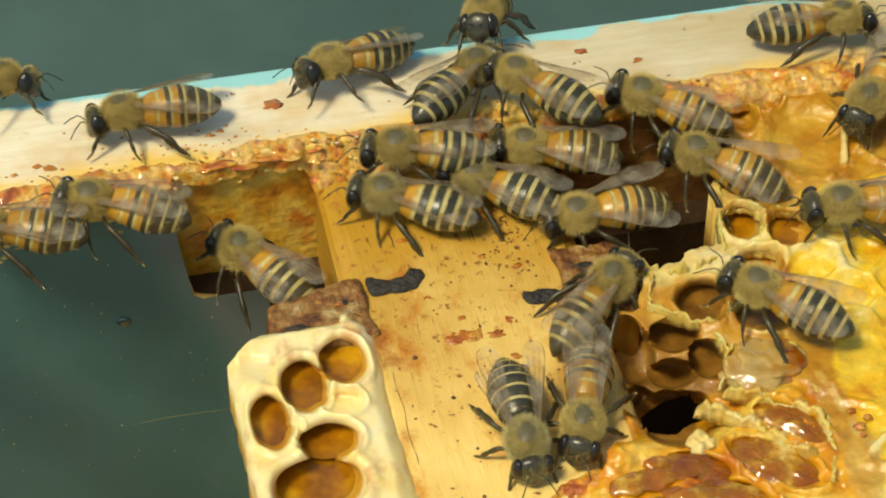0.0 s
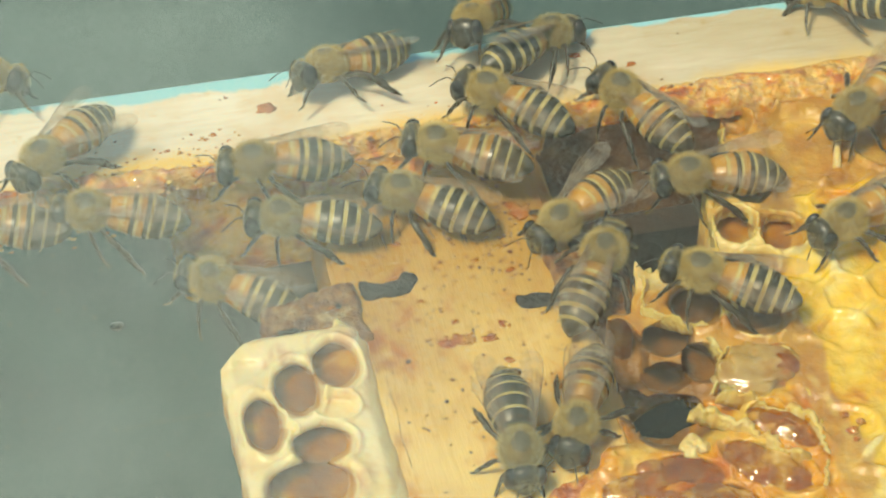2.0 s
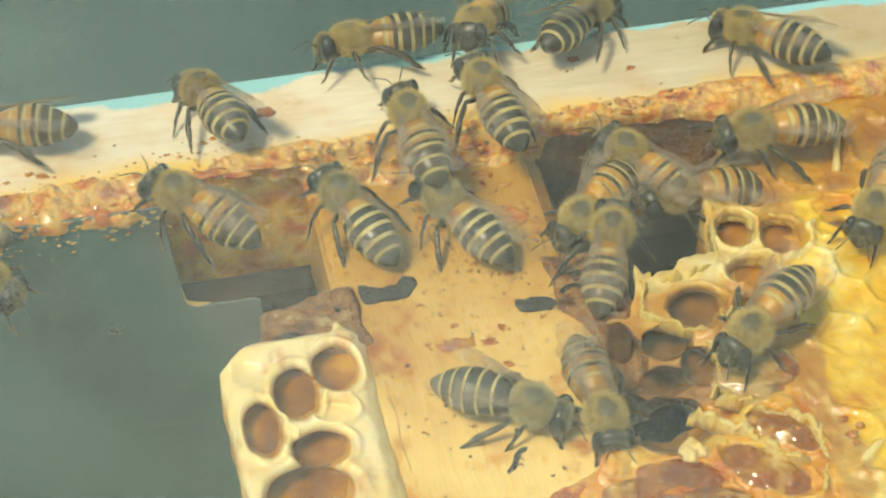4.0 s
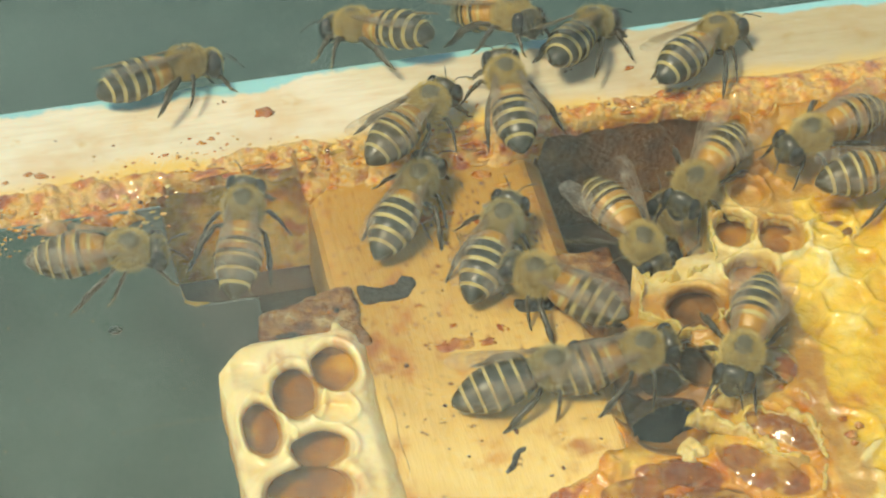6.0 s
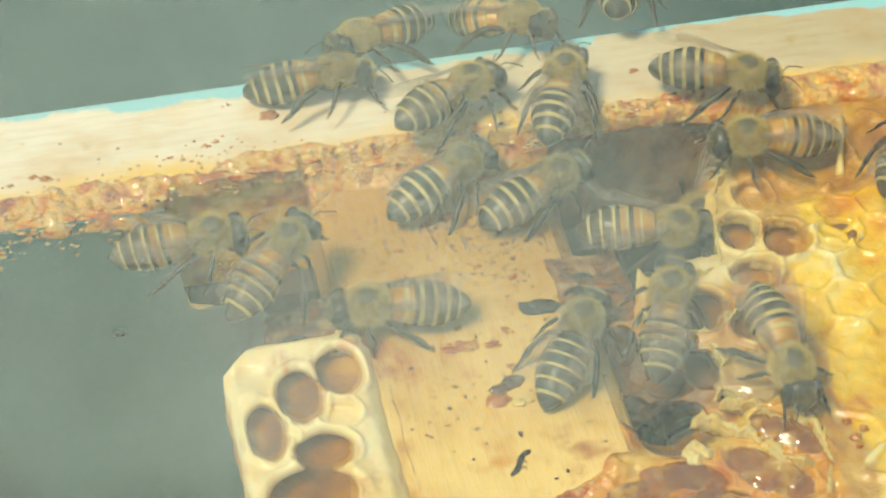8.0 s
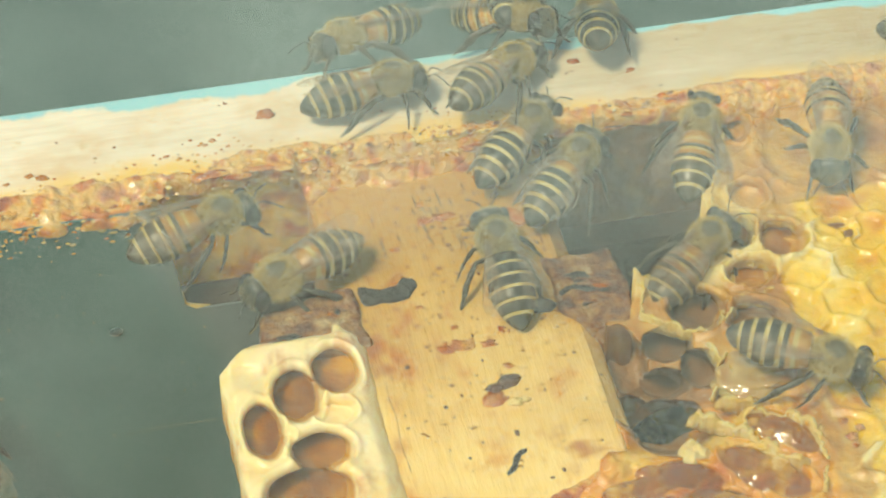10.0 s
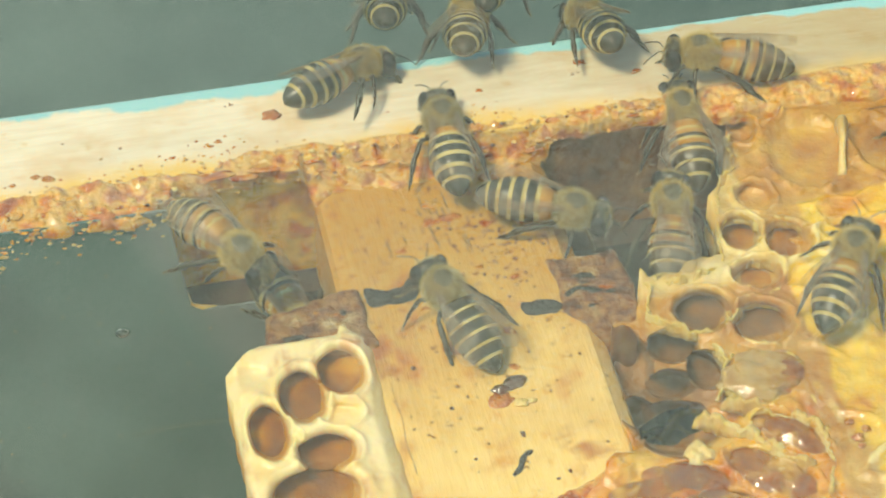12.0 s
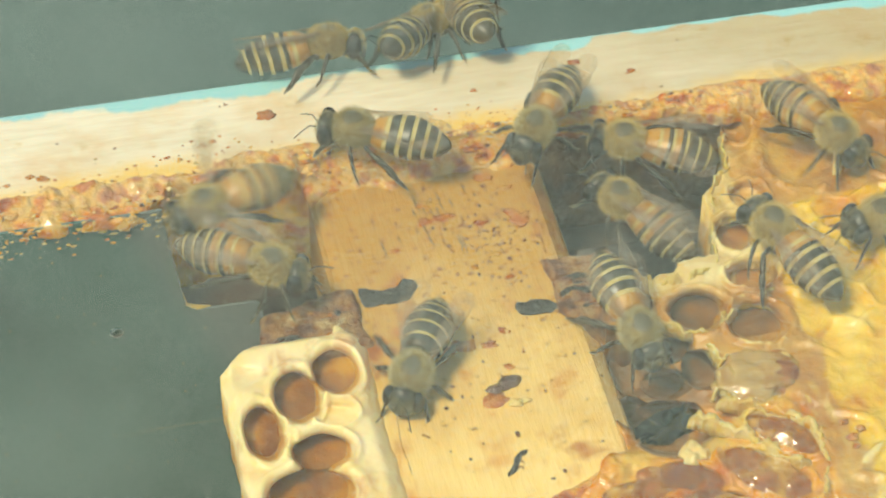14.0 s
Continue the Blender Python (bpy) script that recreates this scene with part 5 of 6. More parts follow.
# ---------------------------------------------------------------- smoke
def smoke_sheet(label, wide, deep, gap, cover, seed, lumps, thin):
    """Drifting smoke as a loose sheet of very fine strands, denser and thinner by places."""
    sx = np.linspace(-wide / 2, wide / 2, int(wide / 5.0))
    sy = np.arange(-deep / 2, deep / 2, gap)
    X, Y = np.meshgrid(sx, sy, indexing="ij")
    edge = smooth01(1 - np.abs(2 * X / wide), 0.0, 0.35) * smooth01(1 - np.abs(2 * Y / deep), 0.0, 0.3)
    dense = np.clip(1.0 + lumps * rough_field(X, Y, 32.0, seed, 3), 0.0, 3.0) * edge * (1.25 - thin * smooth01(0.8 * X + 0.6 * Y, -45, 55))
    half = 0.5 * gap * cover * dense + 1e-5
    Y = Y + gap * np.random.default_rng(int(seed * 10)).uniform(-0.14, 0.14, (1, Y.shape[1]))
    Yw = Y + 1.6 * np.sin(X * 0.11 + seed) + 0.9 * np.sin(X * 0.23 + 2 * seed)
    Zw = 3.0 * rough_field(X, Y, 40.0, seed + 3, 2)
    nx, ny = X.shape
    pts = np.stack([np.stack([X, Yw - half, Zw], -1), np.stack([X, Yw + half, Zw], -1)], 2).reshape(-1, 3) * MM
    i, j = np.meshgrid(np.arange(nx - 1), np.arange(ny), indexing="ij")
    keep = ((half[:-1] + half[1:]) > 0.03 * gap * cover).ravel()
    a = ((i * ny + j) * 2).ravel()[keep]
    b = (((i + 1) * ny + j) * 2).ravel()[keep]
    quads = np.stack([a, b, b + 1, a + 1], 1)
    me = bpy.data.meshes.new("smoke")
    me.from_pydata(pts.tolist(), [], quads.tolist())
    return tagged(link_mesh("smoke", me, SMOKE), label, "smoke", kind="stuff")


def hash_of(text):
    return sum((i + 1) * ord(c) for i, c in enumerate(text))


# ---------------------------------------------------------------- build
ground()
hive_walls()
dark_sheet()
top_bar()
bar_marks()
next_frame()
wall_marks()
left_comb()
right_comb()
propolis_strip()
crusts()
spots()
crumbs()

KINDS = {
    "gold": "honey bee with amber bands and clear folded wings",
    "slim": "honey bee with black and cream striped abdomen",
    "fuzz": "downy brown honey bee with thick golden hair",
    "grey": "dark grey honey bee with pale stripes",
    "fly": "amber honey bee in flight with spread wings",
    "dark": "blackish honey bee with thin cream bands",
}
HIVE = {"slim": 5, "gold": 14, "fuzz": 3, "grey": 3, "dark": 1, "fly": 1}
SWARM = {}
for kind, count in HIVE.items():
    first = build_bee(kind, KINDS[kind])
    first.scale = (SIZE, 0.93 * SIZE, 0.96 * SIZE)
    SWARM[kind] = [first] + [copy_thing(first, Matrix()) for i in range(count - 1)]
    for i, bee in enumerate(SWARM[kind]):
        own_stance(bee, random.Random(hash_of(kind) + 31 * i))


LEG_PHASE = {"foreleg": 0.0, "middle_leg": math.pi, "hind_leg": 0.4}


def steps(kind, rows, lean=0):
    """The next bee of that kind on its way: seconds, x, y, z in millimetres, heading in degrees; lean: how far it tips back where it clings to the rim's outer edge; on the bars the bees rear up a little."""
    bee = SWARM[kind].pop(0)
    keys = []
    for t, x, y, z, turn in rows:
        tip = lean if lean < 0 else lean * min(1.0, max(0.0, (y - 2.0) / 9.0)) - 9.0 * min(1.0, max(0.0, (2.0 - y) / 4.0))
        up = SIZE * (LIFT + max(0.0, 0.35 + 2.6 * math.sin(radians(tip))))
        keys.append((t, pose((x - 0.2 * up) * MM, (y - 0.95 * up) * MM, z * MM, -tip) @ pose(0, 0, 0, 0, 0, turn)))
    walk(bee, keys)
    # the legs step with the way gone: two sets of three, in turn
    times = [r[0] for r in rows]
    way = [0.0]
    for p, q in zip(rows, rows[1:]):
        way.append(way[-1] + math.hypot(q[1] - p[1], q[2] - p[2]) + 0.06 * abs(q[4] - p[4]))
    ticks = np.arange(0, 14.01, 0.2)
    gone = np.interp(ticks, times, way)
    for ob in bee.children:
        kind_of = ob.name.split(".")[0]
        if kind_of not in LEG_PHASE:
            continue
        home = ob.matrix_basis.copy()
        side = 1 if home.translation.y > 0 else -1
        phase = LEG_PHASE[kind_of] + (math.pi if side > 0 else 0.0)
        walk(ob, [(float(t), home @ pose(0, 0, 0, 0, 0, 15 * side * math.sin(g / 5.5 * 2 * math.pi + phase))) for t, g in zip(ticks, gone)])


HAZE = smoke_sheet("thin white smoke drifting over the hive", 240, 210, 0.03, 0.113, 1.3, 0.5, 0.75)
PUFF = smoke_sheet("denser drifting puff of white smoke", 110, 80, 0.033, 0.10, 5.1, 0.9, 0.25)


def motions():
    steps("slim", [(0, -5, 10.6, 0, -162), (1.5, -5.4, 11.2, 0, -160), (2, -4.6, 10.7, 0, -162), (3, -4.3, 11.6, 0, -150), (3.2, -2.9, 12.8, 0, -152), (5.3, 0, 15.5, 0, -221), (5.5, -0.2, 15.3, 0, -222), (6, -0.4, 16.4, 0, -225), (6.5, -2.2, 16.9, 0, -142), (7, -1.1, 15.1, 0, -158), (7.5, -0.4, 15.4, 0, -166), (8, -0.4, 16.2, 0, -154), (10.3, -1.7, 16.3, 0, -157), (11, -0.9, 16.9, 0, -164), (11.5, 0.7, 18, 0, -227), (12, 0.9, 21.5, 0, -283), (13, 1.1, 22.5, 0, -278), (13.5, 1.8, 22.8, 0, -281), (14, 3.9, 15.6, 0, -309)], 26)
    steps("gold", [(0, -28.9, 6.6, 0, 179), (0.5, -32.3, 6.1, 0, 191), (1, -36.5, 4.9, 0.1, 193), (1.5, -37.2, 5, 0.1, 193), (2, -38.3, 2.6, 0.9, 218), (2.5, -37.8, 6.1, 0, 197), (3, -37.4, 7, 0, 177), (3.2, -36, 7.4, 0, 165), (4, -43.9, 8.3, 0, 168), (5.3, -59.3, 9.8, 0, 168), (14, -59.3, 9.8, 0, 168)], 26)
    steps("gold", [(0, -47.7, 15.4, 0, -12), (0.5, -48, 15.7, 0, -8), (1, -47.5, 15.5, 0, -10), (2.5, -49.5, 17.1, 0, -10), (3, -52.2, 17.7, 0, -12), (5.3, -60.4, 19.7, 0, -12), (14, -60.4, 19.7, 0, -12)], 26)
    steps("gold", [(0, -45.6, -8.4, 0, 166), (2, -46.6, -7.2, 0, 170), (2.5, -44.1, -9.4, 0, 168), (3, -43.1, -9.4, 0, 168), (3.2, -44.1, -8.3, 0, 168), (5, -59.7, -5.6, 0, 168), (14, -59.7, -5.6, 0, 168)])
    steps("gold", [(0, -34.3, -7.1, 0, 161), (0.5, -34.1, -6.9, 0, 161), (2, -33.9, -7.9, 0, 168), (2.5, -33.4, -8.2, 0, 161), (3, -32.5, -6.5, 0, 163), (3.2, -31.1, -6.2, 0, 165), (4.3, -24.1, -9.7, 0, 126), (5.3, -25.1, -13.9, 0, 97), (5.5, -23.8, -12.9, 0, 84), (6, -21.2, -13.2, 0, 77), (6.5, -20.4, -13.3, 0, 58), (7, -19.9, -16.2, 0, 49), (7.5, -20.6, -16.4, 0, 45), (8, -19.2, -17.8, 0, 48), (9, -13, -10, -18, 20), (10, -6, -12, -27, 0), (14, -2, -12, -27, 0)])
    steps("gold", [(0, -63.9, -15.2, -1, -26), (3.2, -56.8, -11.9, -1, -41), (5.3, -40.4, -11, -1, -46), (5.5, -39.3, -11, -1, -41), (6, -36.3, -11.9, -1, -9), (6.5, -34, -12.7, -1, 15), (7, -30.4, -10.6, -1, 12), (7.5, -28.3, -11.8, -1, 1), (8, -28, -11.4, -1, -1), (8.2, -27.8, -11.9, -1, -5), (10.3, -25, -9.6, -1, 14), (10.5, -24, -10.3, -1, 5), (11, -23.8, -11.2, -1, -29), (11.5, -25.1, -11.1, -1, -63), (12, -24, -11.8, -1, -55), (12.5, -23.5, -10.8, -1, -44), (13.5, -22.4, -13.6, -1, -50), (14, -21.5, -15.4, -1, -32)])
    steps("gold", [(0, -65.5, -5.9, -30, 106), (10, -53.7, -5.9, -30, 103), (10.3, -51.8, -7.3, -30, 105), (10.5, -49.7, -5.1, -30, 93), (11, -51, -5.6, -30, 94), (11.5, -53.9, -8.5, -30, 104), (12.5, -64.6, -6.1, -30, 106), (14, -64.6, -6.1, -30, 106)], -70)
    steps("fuzz", [(0, -20.1, -10.8, -9, 125), (0.5, -19.9, -11.6, -9, 127), (1, -21.1, -13.4, -9, 139), (2, -22.3, -13.5, -9, 144), (2.5, -20, -10, -17, 150), (3, -10, -13, -25, 140), (5, -2, -12, -27, 120), (14, -2, -12, -27, 120)])
    steps("slim", [(0, -0.3, -4.4, -0.9, 170), (0.5, -4.7, -3.7, -0.7, 172), (1, -10.3, -3.1, -0.7, 166), (1.5, -11.6, -1.9, -0.5, 164), (2, -15.3, -3.6, 0.2, 178), (2.5, -16.4, -2.7, 0.4, 164), (3, -16.9, 1.2, 0.9, 138), (3.2, -16.3, 2.1, 0.9, 127), (4.2, -22.7, 8.7, 0, 106), (5.3, -28.1, 10.6, 0, 83), (5.5, -27.5, 12.2, 0, 81), (6, -25.8, 14.2, 0, 16), (7, -16.8, 14.1, 0, 1), (7.5, -13, 11.5, 0, 0), (8, -9.8, 10.3, 0, -5), (8.2, -9.4, 9.2, 0, -2), (10.3, -3.2, 6.9, 0, 10), (10.5, -3.1, 7.1, 0, -1), (11, -4.3, 6.9, 0, -36), (11.5, -5, 9.2, 0, -12), (12, -6.7, 10.2, 0, 30), (12.5, -6.3, 10.2, 0, 50), (13, -8, 9.6, 0, 74), (13.5, -9.9, 14.3, 0, 29), (14, -9.6, 15.5, 0, -3)], 26)
    steps("grey", [(0, -2.9, -9.3, -4, 152), (0.5, -9.7, -8.4, -4, 184), (1, -12.7, -9.4, -4, 168), (1.5, -13.6, -9.3, -4, 164), (2, -13.4, -9.4, -4, 164), (2.5, -13.9, -8.6, -4, 176), (3, -11.9, -8.7, -4, 161), (3.2, -11, -8.7, -4, 145), (4.3, -7.7, -8.9, -4, 105), (5.3, -7.2, -10.5, -4, 79), (5.5, -6.5, -9.5, -4, 78), (6, -2.5, -8.4, -4, 54), (7, -0, -6.2, -4, 34), (8, 1.7, -5, -3.8, 30), (10.3, 11.9, -0.7, -3.5, 45), (10.5, 11.9, -0.5, -3.3, 42), (11, 8.4, -2.4, -3.6, 67), (11.5, 5.8, -0.8, -3.5, 74), (12, 3.1, -0.5, -2.4, 88), (12.5, 2.8, -0.3, -2.6, 102), (13, 0.2, -0.2, -1.4, 128), (13.5, -2.4, -0.6, 0.6, 159), (14, -3.6, -0.2, -0.5, 157)])
    steps("grey", [(0, 7, -9.1, -4, 145), (0.5, 4.8, -10.5, -4, 141), (1, 2.3, -9.1, -4, 166), (1.5, 1.2, -9, -4, 151), (2, -0.3, -9.2, -4, 147), (3.2, 1.5, -11.3, -4, 126), (5.3, 4.3, -12.9, -4, 96), (5.5, 3.7, -14.4, -4, 79), (6, 5.4, -16.6, -4, 59), (6.5, 6.3, -13.9, -4, 50), (7, 9.6, -11, -4, 23), (7.5, 9.9, -10.8, -4, 16), (8, 11.5, -8.7, -4, 26), (8.2, 13.1, -9.6, -4, 21), (10.3, 15.6, -6.7, -4, 48), (10.5, 15.3, -6.4, -4, 47), (11, 11.4, -10.8, -4, -6), (11.5, 12.8, -12.1, -4, -28), (12, 11.8, -11.2, -4, -25), (12.5, 12.1, -15.2, -4, -58), (13, 15.8, -19, -4, -50), (13.5, 18, -26, -4, -66), (14, 17.1, -28.4, -4, -80)])
    steps("gold", [(0, 17.7, -14, -5, -180), (0.5, 17.9, -13.6, -5, -171), (1, 17.7, -12.2, -5, -159), (1.5, 17, -13.3, -5, -162), (2, 16.1, -12.5, -5, -150), (2.5, 15.2, -12.8, -5, -157), (3, 17.5, -10.5, -5, -190), (3.2, 18.3, -10, -5, -182), (4.3, 18.4, -11.6, -5, -131), (5.3, 20.9, -11.1, -5, -116), (5.5, 20.7, -11, -5, -97), (6, 20.6, -15.6, -5, -70), (6.5, 20.2, -16.7, -5, -69), (7, 21.9, -16.5, -5, -40), (7.5, 22.5, -16.3, -5, -26), (8.2, 22.4, -15.8, -5, -4), (9.3, 27.6, -11.8, -5, 50), (10.5, 33, -1.6, -5, 71), (11, 31.3, -3, -5, 68), (11.5, 31.8, -3.2, -5, 72), (12, 30.6, -1.9, -5, 86), (12.5, 29.1, -3.5, -5, 77), (12.75, 30.2, -3.8, -5, 132), (13, 31.2, -4.1, -5, 186), (13.5, 29.5, -4, -5, 150), (14, 26.8, -3.4, -5, 158)])
    steps("grey", [(0, 5.2, 3.5, 0.7, 40), (0.5, 5.4, 2.4, 0.9, 44), (1, 9.4, 4.8, 0.2, 35), (1.5, 14, 8.7, 0, 29), (2, 16.2, 9.6, 0, 31), (2.5, 20.8, 10, 0, 38), (3, 25.5, 14.6, 0, 48), (3.2, 25.4, 15.6, 0, 46), (5.3, 18.3, 8.2, 0, 50), (5.5, 19.8, 8.3, 0, 51), (6, 22.6, 10.6, 0, 51), (6.5, 24.8, 12, 0, 42), (7, 26.1, 13.8, 0, 43), (7.5, 28.6, 16.5, 0, 72), (8, 28.8, 18.3, 0, 71), (8.2, 29.4, 19.8, 0, 74), (10.3, 24.7, 12.8, 0, 77), (10.5, 25.8, 15.8, 0, 76), (11, 24.8, 11.8, 0, 79), (11.5, 24.2, 10.5, 0, 90), (12, 23.8, 12.9, 0, 95), (12.5, 23.5, 11.4, 0, 137), (13, 21.3, 9.2, 0, 176), (13.5, 17.6, 5.2, 0, 215), (14, 14.8, -1.4, 0.8, 233)], 26)
    steps("gold", [(0, 11.5, 16, 0, -109), (1.5, 11.6, 15.5, 0, -114), (3.2, 11.3, 16.5, 0, -125), (4.3, 11.9, 15.6, 0, -103), (5.3, 12.5, 17, 0, -56), (6.5, 14, 16.1, 0, -65), (8.2, 13.5, 16.1, 0, -45), (10.5, 14.9, 16.6, 0, -55), (11.5, 17.3, 20.7, 0, -89), (13, 21.5, 37.8, 0, -90), (14, 21.5, 37.8, 0, -90)], 26)
    steps("gold", [(0, 14, -5.3, -3.3, 158), (1, 10.5, -5.3, -2.5, 160), (1.5, 8.3, -5.1, -1.1, 160), (2, 4.6, -5.1, -1.3, 149), (2.5, 3.6, -5, -0.7, 150), (3, 3.3, -3.8, -0.4, 131), (3.2, 4.2, -4.8, -0.5, 127), (4.2, -1.6, -1.5, -0, 83), (5.3, -6, -2.6, -0.2, 37), (5.5, -3.7, -1.7, -0, 33), (6, -0.2, -0, 0.3, 38), (6.5, -0.4, -0, 0.6, 36), (7, 0.5, 0.1, 0.9, 27), (7.5, 1.3, 0.8, 0.9, 29), (8, 4.4, 3.2, 0.8, 26), (8.2, 5.6, 5.3, 0, 25), (10.3, 11, 6.2, 0, 40), (10.5, 10.3, 6.4, 0, 48), (11, 10.1, 6.2, 0, 46), (11.5, 8.3, 11, 0, 46), (12, 9.1, 15.6, 0, 72), (12.5, 9, 15.1, 0, 83), (13, 8.8, 17.4, 0, 95), (13.5, 9.6, 19.5, 0, 85), (14, 9.9, 17.4, 0, 95)], 20)
    steps("slim", [(0, 14, 0.6, 0.9, 135), (0.5, 13.7, -0.1, 0.6, 145), (1, 13.4, -0.2, 0.5, 141), (1.5, 11.4, -0, 0.5, 142), (2, 11.3, -0.1, 0.5, 139), (2.5, 9.7, 1.8, 0.9, 129), (3, 9.6, 2.4, 0.9, 109), (3.2, 9.9, 2.6, 0.9, 108), (5.3, 8.7, -2.3, 0.3, 88), (5.5, 9.5, -0.1, 0.5, 89), (6, 11.4, 0.7, 0.9, 87), (6.5, 12.8, 3.9, 0.5, 86), (7, 15, -0.1, 0.8, 78), (7.5, 16.3, 0.7, 0.9, 65), (8.2, 17.1, 1.5, 0.9, 66), (9.2, 22.3, 13.2, 0, 69), (10.3, 14.4, 21.7, 0, 75), (11, 14.1, 23.4, 0, 73), (14, 12.2, 23.5, 0, 76)], 20)
    steps("gold", [(0, 27.7, -3.1, -1, 144), (0.5, 27.5, -1.4, -1, 132), (1, 26.8, -2.5, -1, 131), (1.5, 24.8, -3.3, -1, 118), (2, 25.5, -2.4, -1, 122), (2.5, 24.7, -3.7, -1, 139), (3, 22.7, -5.3, -1, 124), (3.2, 22.7, -6.3, -1, 126), (4.3, 26.2, -9, -6, 121), (5.3, 28.8, -14.7, -8, 114), (6, 29.7, -12.8, -12, 110), (7, 24, -25, -24, 100), (14, 26, -32, -26, 100)])
    steps("gold", [(0, 31.3, -12.7, -2, 143), (1, 31.3, -12.8, -2, 162), (2.5, 31.2, -13.7, -2, 174), (3, 31.3, -13.2, -2, 177), (3.2, 31.2, -13.6, -2, 181), (4.3, 30.3, -10.2, -7, 178), (5.3, 29.9, -3, -14, 191), (6.3, 26, -22, -24, 180), (14, 27, -30, -26, 180)])
    steps("gold", [(0, 44.2, -23.6, 0, 174), (0.5, 45, -23.3, 0, 176), (1, 45, -23.6, 0, 194), (1.5, 44.1, -25.3, 0, 192), (2, 44.7, -24.1, 0, 199), (2.5, 43.8, -25.4, 0, 197), (3, 45.1, -24.1, 0, 214), (3.2, 46, -24.7, 0, 219), (4.3, 47.6, -18.5, 0, 233), (5.3, 47.2, -12, 0, 233), (5.5, 45.9, -11.7, 0, 233), (6, 45.6, -10, 0, 200), (6.5, 44.2, -8.2, 0, 195), (7, 43.5, -8.6, 0, 177), (7.5, 39.3, -9.2, 0, 183), (8, 38.4, -9.7, 0, 175), (8.2, 38.6, -10.2, 0, 172), (9.3, 44.5, -8.6, 0, 226), (10.3, 45.7, -9.9, 0, 257), (10.5, 47.3, -7.9, 0, 249), (11, 45.5, -6.6, 0, 183), (11.5, 36.8, -1.4, 0, 183), (12, 37, 4.1, 0, 162), (12.5, 37.3, -2.7, 0, 188), (13, 38.8, -3.3, 0, 248), (13.5, 41.1, -3.2, 0, 268), (14, 44, -8, 0, 301)])
    steps("slim", [(0, 31, -35.5, 0, 139), (0.5, 29.6, -33.4, 0, 133), (1, 27.2, -32.3, 0, 158), (1.5, 27.5, -31.6, 0, 156), (2, 27.1, -31.2, 0, 149), (2.5, 27.7, -31.3, 0, 153), (3, 29.4, -31.8, 0, 183), (3.2, 30.2, -32.8, 0, 195), (4.3, 29.4, -36.8, 0, 224), (5.3, 27.7, -38, 0, 247), (6.5, 27.3, -38, 0, 235), (7, 28.5, -37.4, 0, 246), (7.5, 28.8, -38.3, 0, 260), (8.2, 30, -40.3, 0, 280), (10.3, 31.7, -41.6, 0, 333), (10.5, 30.9, -41.1, 0, 328), (11, 29.5, -39.6, 0, 374), (11.5, 33.4, -36.3, 0, 396), (12, 38.9, -31.7, 0, 417), (12.5, 40.3, -27.6, 0, 439), (13, 38.7, -27.8, 0, 455), (13.5, 36.2, -27.6, 0, 468), (14, 35.3, -26.9, 0, 474)])
    steps("fuzz", [(0, 12.9, -27.9, -4, 42), (0.5, 12.7, -27.7, -4, 43), (1, 10.7, -27, -4, 57), (1.5, 12.1, -25.5, -4, 58), (2, 14.6, -23.8, -4, 56), (2.5, 16, -22.6, -4, 53), (3, 18.7, -20.7, -4, 52), (3.2, 18.6, -20.5, -4, 51), (4.3, 16.2, -20.7, -4, 75), (5.3, 13.1, -23.6, -4, 87), (5.5, 12.6, -24.1, -4, 96), (6, 11.2, -24.5, -4, 140), (6.5, 9.2, -25.1, -4, 158), (7, 4.1, -24.3, -4, 172), (7.5, -2.2, -23.4, -4, 177), (8, -6.7, -22.7, -4, 174), (9.3, -12.3, -18.4, -4, 192), (10.3, -16.9, -14.8, -4, 222), (10.5, -17.8, -15, -4, 250), (11, -17.2, -17, -4, 203), (11.5, -19, -13.9, -7, 224), (12, -17.5, -15.1, -10, 288), (12.5, -17.5, -15.6, -10, 290), (13, -10, -16, -20, 320), (14, -6, -14, -27, 320)])
    steps("dark", [(0, 1.5, -41.7, -4, -90), (1.5, 1.7, -42.6, -4, -93), (2.5, 1.4, -42.2, -4, -92), (3, 1.5, -41, -4, -89), (3.2, 1.1, -39.4, -4, -69), (4.3, 1.5, -38.1, -4, -27), (5.3, 1.1, -37.5, -4, 1), (5.5, 1.2, -36.9, -4, 4), (6, 4.2, -35.9, -4, 8), (6.5, 6.4, -35.9, -4, 20), (7, 5.3, -34.9, -4, 45), (7.5, 9.5, -34.5, -4, 47), (8, 9.8, -32.1, -4, 56), (8.2, 10, -32.1, -4, 60), (9.2, 8.3, -24.3, -4, 81), (10.3, 5.3, -19, -4, 98), (10.5, 5, -19.8, -4, 101), (11, 4.7, -22.3, -4, 91), (11.5, 0.9, -25, -4, 82), (12, -0.8, -24.9, -4, 110), (12.5, -2.9, -24.8, -4, 149), (13, -3.9, -25.2, -4, 172), (13.5, -3.9, -26.7, -4, 214), (14, -5.4, -29.7, -4, 242)])
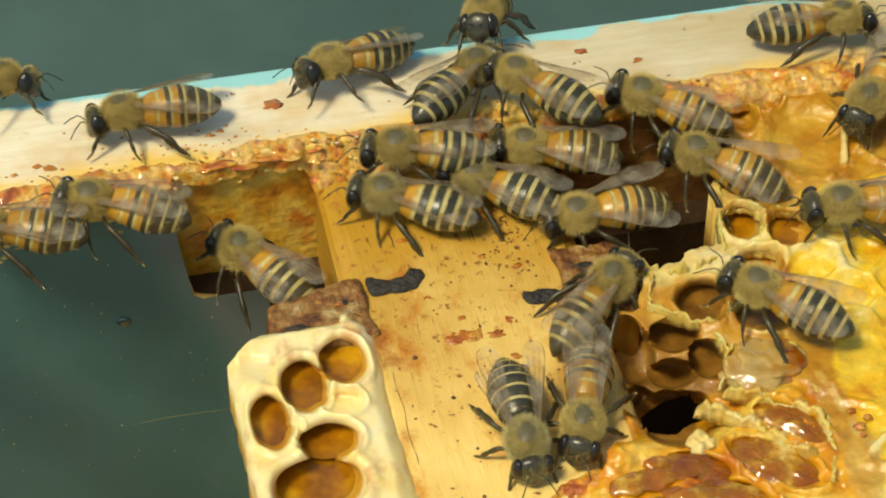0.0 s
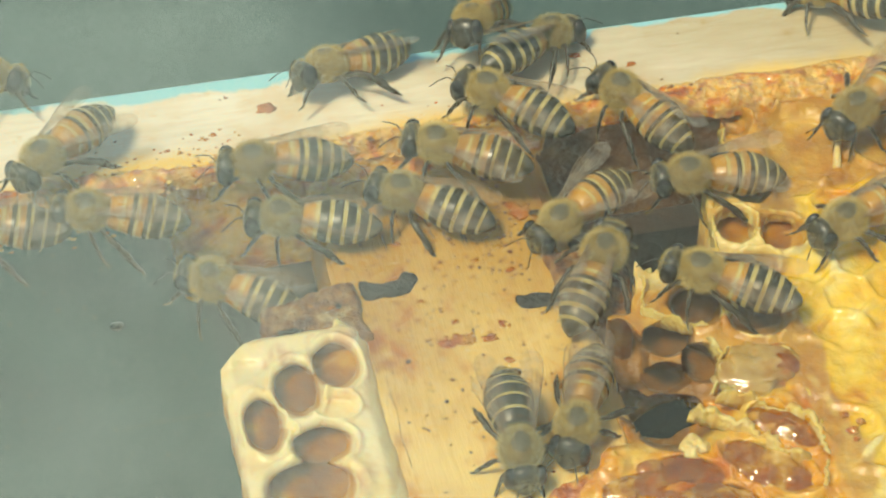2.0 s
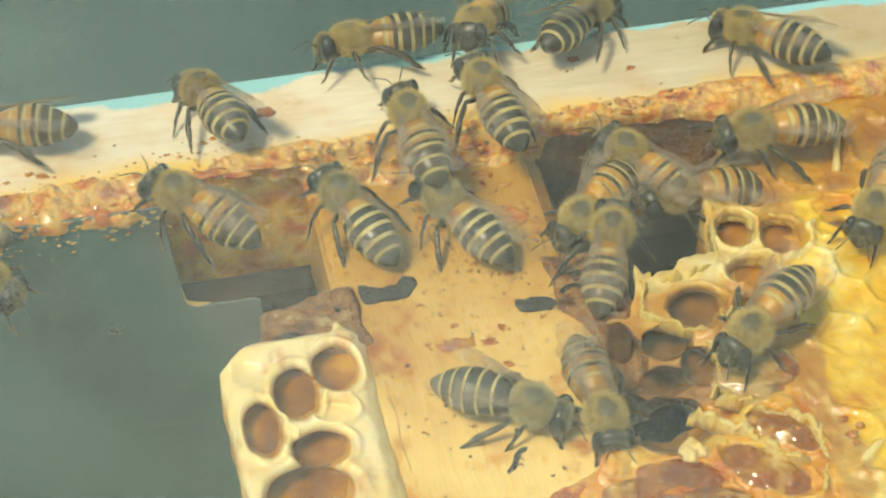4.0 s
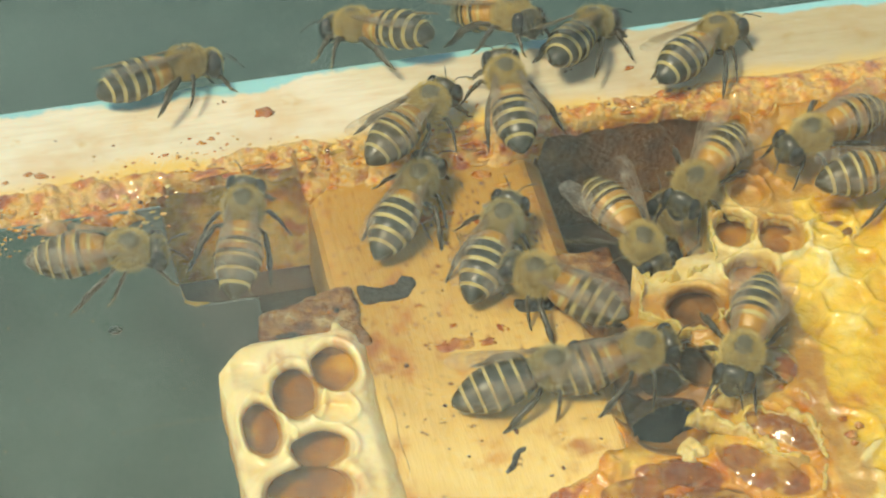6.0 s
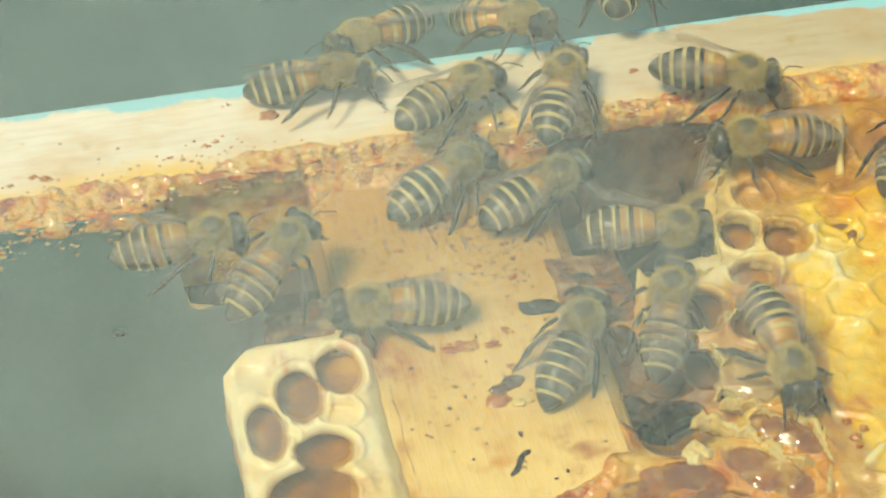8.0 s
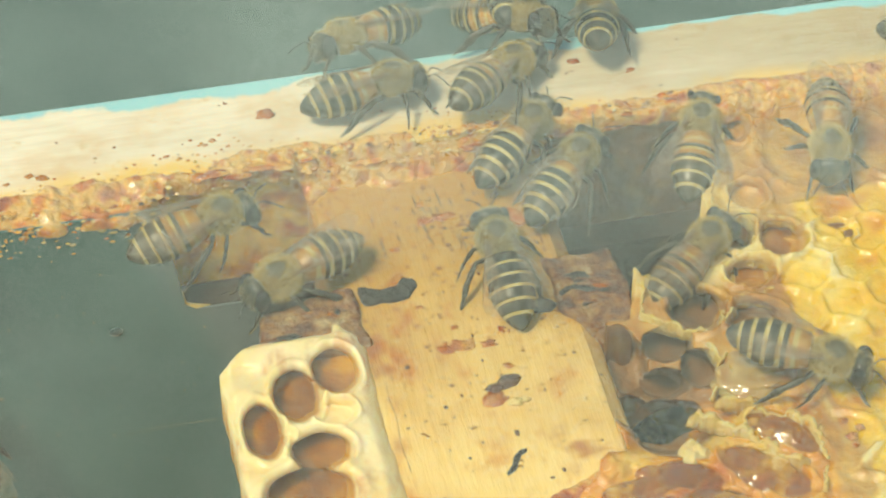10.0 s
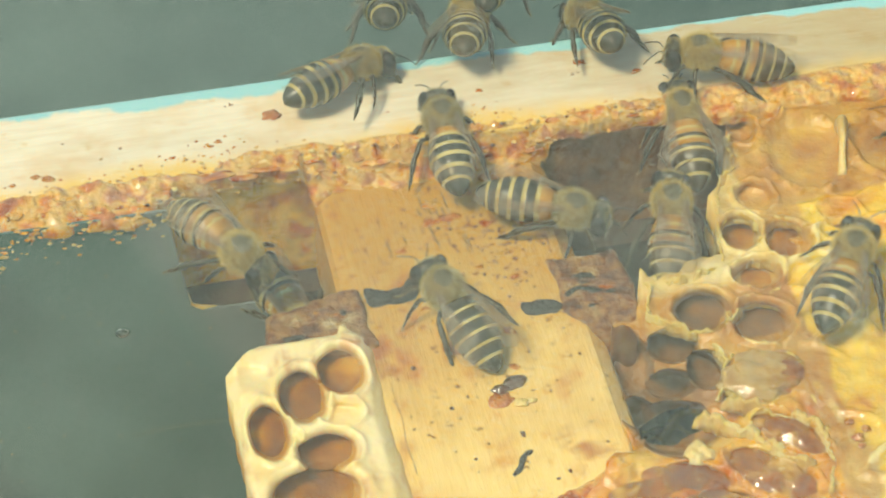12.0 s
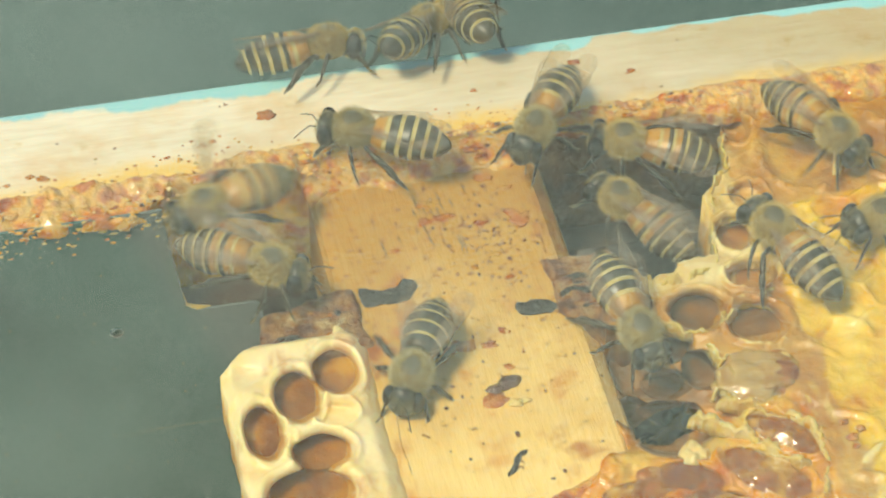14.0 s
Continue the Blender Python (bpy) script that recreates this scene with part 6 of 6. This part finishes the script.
    steps("gold", [(0, 8.6, -40.8, -4, -108), (2, 9, -40.7, -4, -114), (3.2, 9.3, -40.1, -4, -107), (4.3, 11.4, -38.9, -4, -78), (5.3, 12.3, -35.6, -4, -39), (5.5, 11.3, -34.7, -4, -17), (6, 13.9, -35.6, -4, 10), (6.5, 13.9, -35.8, -4, 28), (7, 16.1, -34.9, -4, 33), (7.5, 20.1, -32.8, -4, 55), (8, 20.7, -30.1, -4, 70), (10.3, 26.1, -19.5, -4, 41), (10.5, 25.2, -17.4, -4, 53), (11, 24.6, -17.5, -4, 92), (11.5, 23.9, -17, -4, 96), (12, 24.5, -17.4, -4, 77), (12.5, 25.5, -13.9, -7, 115), (13, 25.6, -11.3, -9, 77), (13.5, 26.2, -10.2, -9, 125), (14, 23.7, -11.1, -8, 128)])
    steps("slim", [(0, 47.8, 6, 0, -10), (0.5, 49.5, 5.6, 0, -3), (1, 54.7, 8.4, 0, 3), (1.5, 54.2, 11, 0, 17), (1.75, 54.1, 10.7, 0, 76), (2, 54, 10.4, 0, 135), (2.5, 50.2, 8.1, 0, 175), (3.2, 47.6, 6.1, 0, 181), (4.25, 41, 5.8, 0, 110), (5.3, 34.3, 5.5, 0, 39), (6, 35, 5.7, 0, 35), (6.5, 34.5, 5.9, 0, 39), (7, 33.3, 6.6, 0, 23), (7.5, 34, 3.3, 0.8, 0), (8, 35, 0.9, 0.9, -23), (8.2, 35.4, 0.8, 0.9, -23), (9.3, 48.3, 0.3, 0.9, -35), (10.3, 65.3, 2.2, 0.9, -21), (14, 65.3, 2.4, 0.9, -21)], 26)
    steps("fuzz", [(0, 51.6, -5.5, 0, -134), (0.5, 52.3, -6.5, 0, -139), (1, 52.2, -5, 0, -131), (1.5, 53.2, -4.3, 0, -133), (2, 51.3, -6.8, 0, -149), (2.5, 45.7, -10, 0, -194), (3, 44.5, -8.5, 0, -206), (3.2, 44.4, -7.3, 0, -207), (4.3, 37.5, -10.4, 0, -170), (5.3, 32.7, -13.2, 0, -147), (5.5, 31.2, -12.9, 0, -142), (6, 31, -11.6, -2, -136), (6.5, 30.2, -10.3, -4, -109), (7, 29.9, -11.9, -4, -135), (7.5, 30.8, -10.7, -6, -138), (8, 32.1, -9, -9, -135), (9.5, 27, -24, -24, -160), (14, 28, -32, -26, -160)])
    steps("gold", [(0, 61.7, -23, 0, -4), (3.2, 63, -22.1, 0, -4), (5.3, 51.6, -20.3, 0, 4), (5.5, 50.2, -18.6, 0, -8), (6, 48.6, -18, 0, 4), (6.5, 46.9, -19.3, 0, 41), (7, 48.4, -19.4, 0, 46), (7.5, 50.2, -17.7, 0, 58), (8, 52.2, -14.5, 0, 53), (10, 63.1, -17.4, 0, 55), (11.5, 58.9, -15.4, 0, 95), (12.25, 55.6, -14, 0, 157), (13, 52.2, -12.6, 0, 219), (13.5, 53.1, -21.3, 0, 185), (14, 49.1, -24, 0, 188)])
    steps("fly", [(0, -81.6, 76.3, 8, -34), (11, -81, 78.3, 8, -34), (12, -58.8, 34.6, 8, -38), (12.5, -44.8, 21.1, 6, -40), (13, -26.6, 2, 4, -54), (13.25, -13.8, -2.2, 4, -112), (13.5, -1.1, -6.4, 0, -169), (14, -21.4, -7, 0, -164)])
    walk(HAZE, [(t, pose(x * MM, y * MM, 0.040)) for t, x, y in (
        (0, -240, -120), (0.8, -225, -115), (1.2, -160, -92), (1.6, -75, -60), (2.0, -42, -46), (2.5, -4, -35), (3.0, -22, -34), (3.2, -26, -33), (4.6, -30, -32), (5.4, -42, -34), (6.6, -40, -34), (7.1, -28, -33), (7.6, -8, -36), (8.2, -12, -42), (10.3, 2, -30), (10.6, 4, -29), (12.5, 3, -30), (14, 8, -31))])
    walk(PUFF, [(t, pose(x * MM, y * MM, 0.052)) for t, x, y in (
        (0, -270, -140), (1.0, -270, -130), (1.3, -190, -95), (2.0, -60, -64), (2.5, -26, -58), (3.0, -60, -66), (4.2, -110, -60), (5.6, -140, -40), (6.6, -130, -40), (7.4, -40, -46), (8.2, -32, -54), (9.4, 10, -36), (10.6, 34, -34), (11.4, 84, -30), (12.4, 130, -30), (14, 150, -30))])

motions()
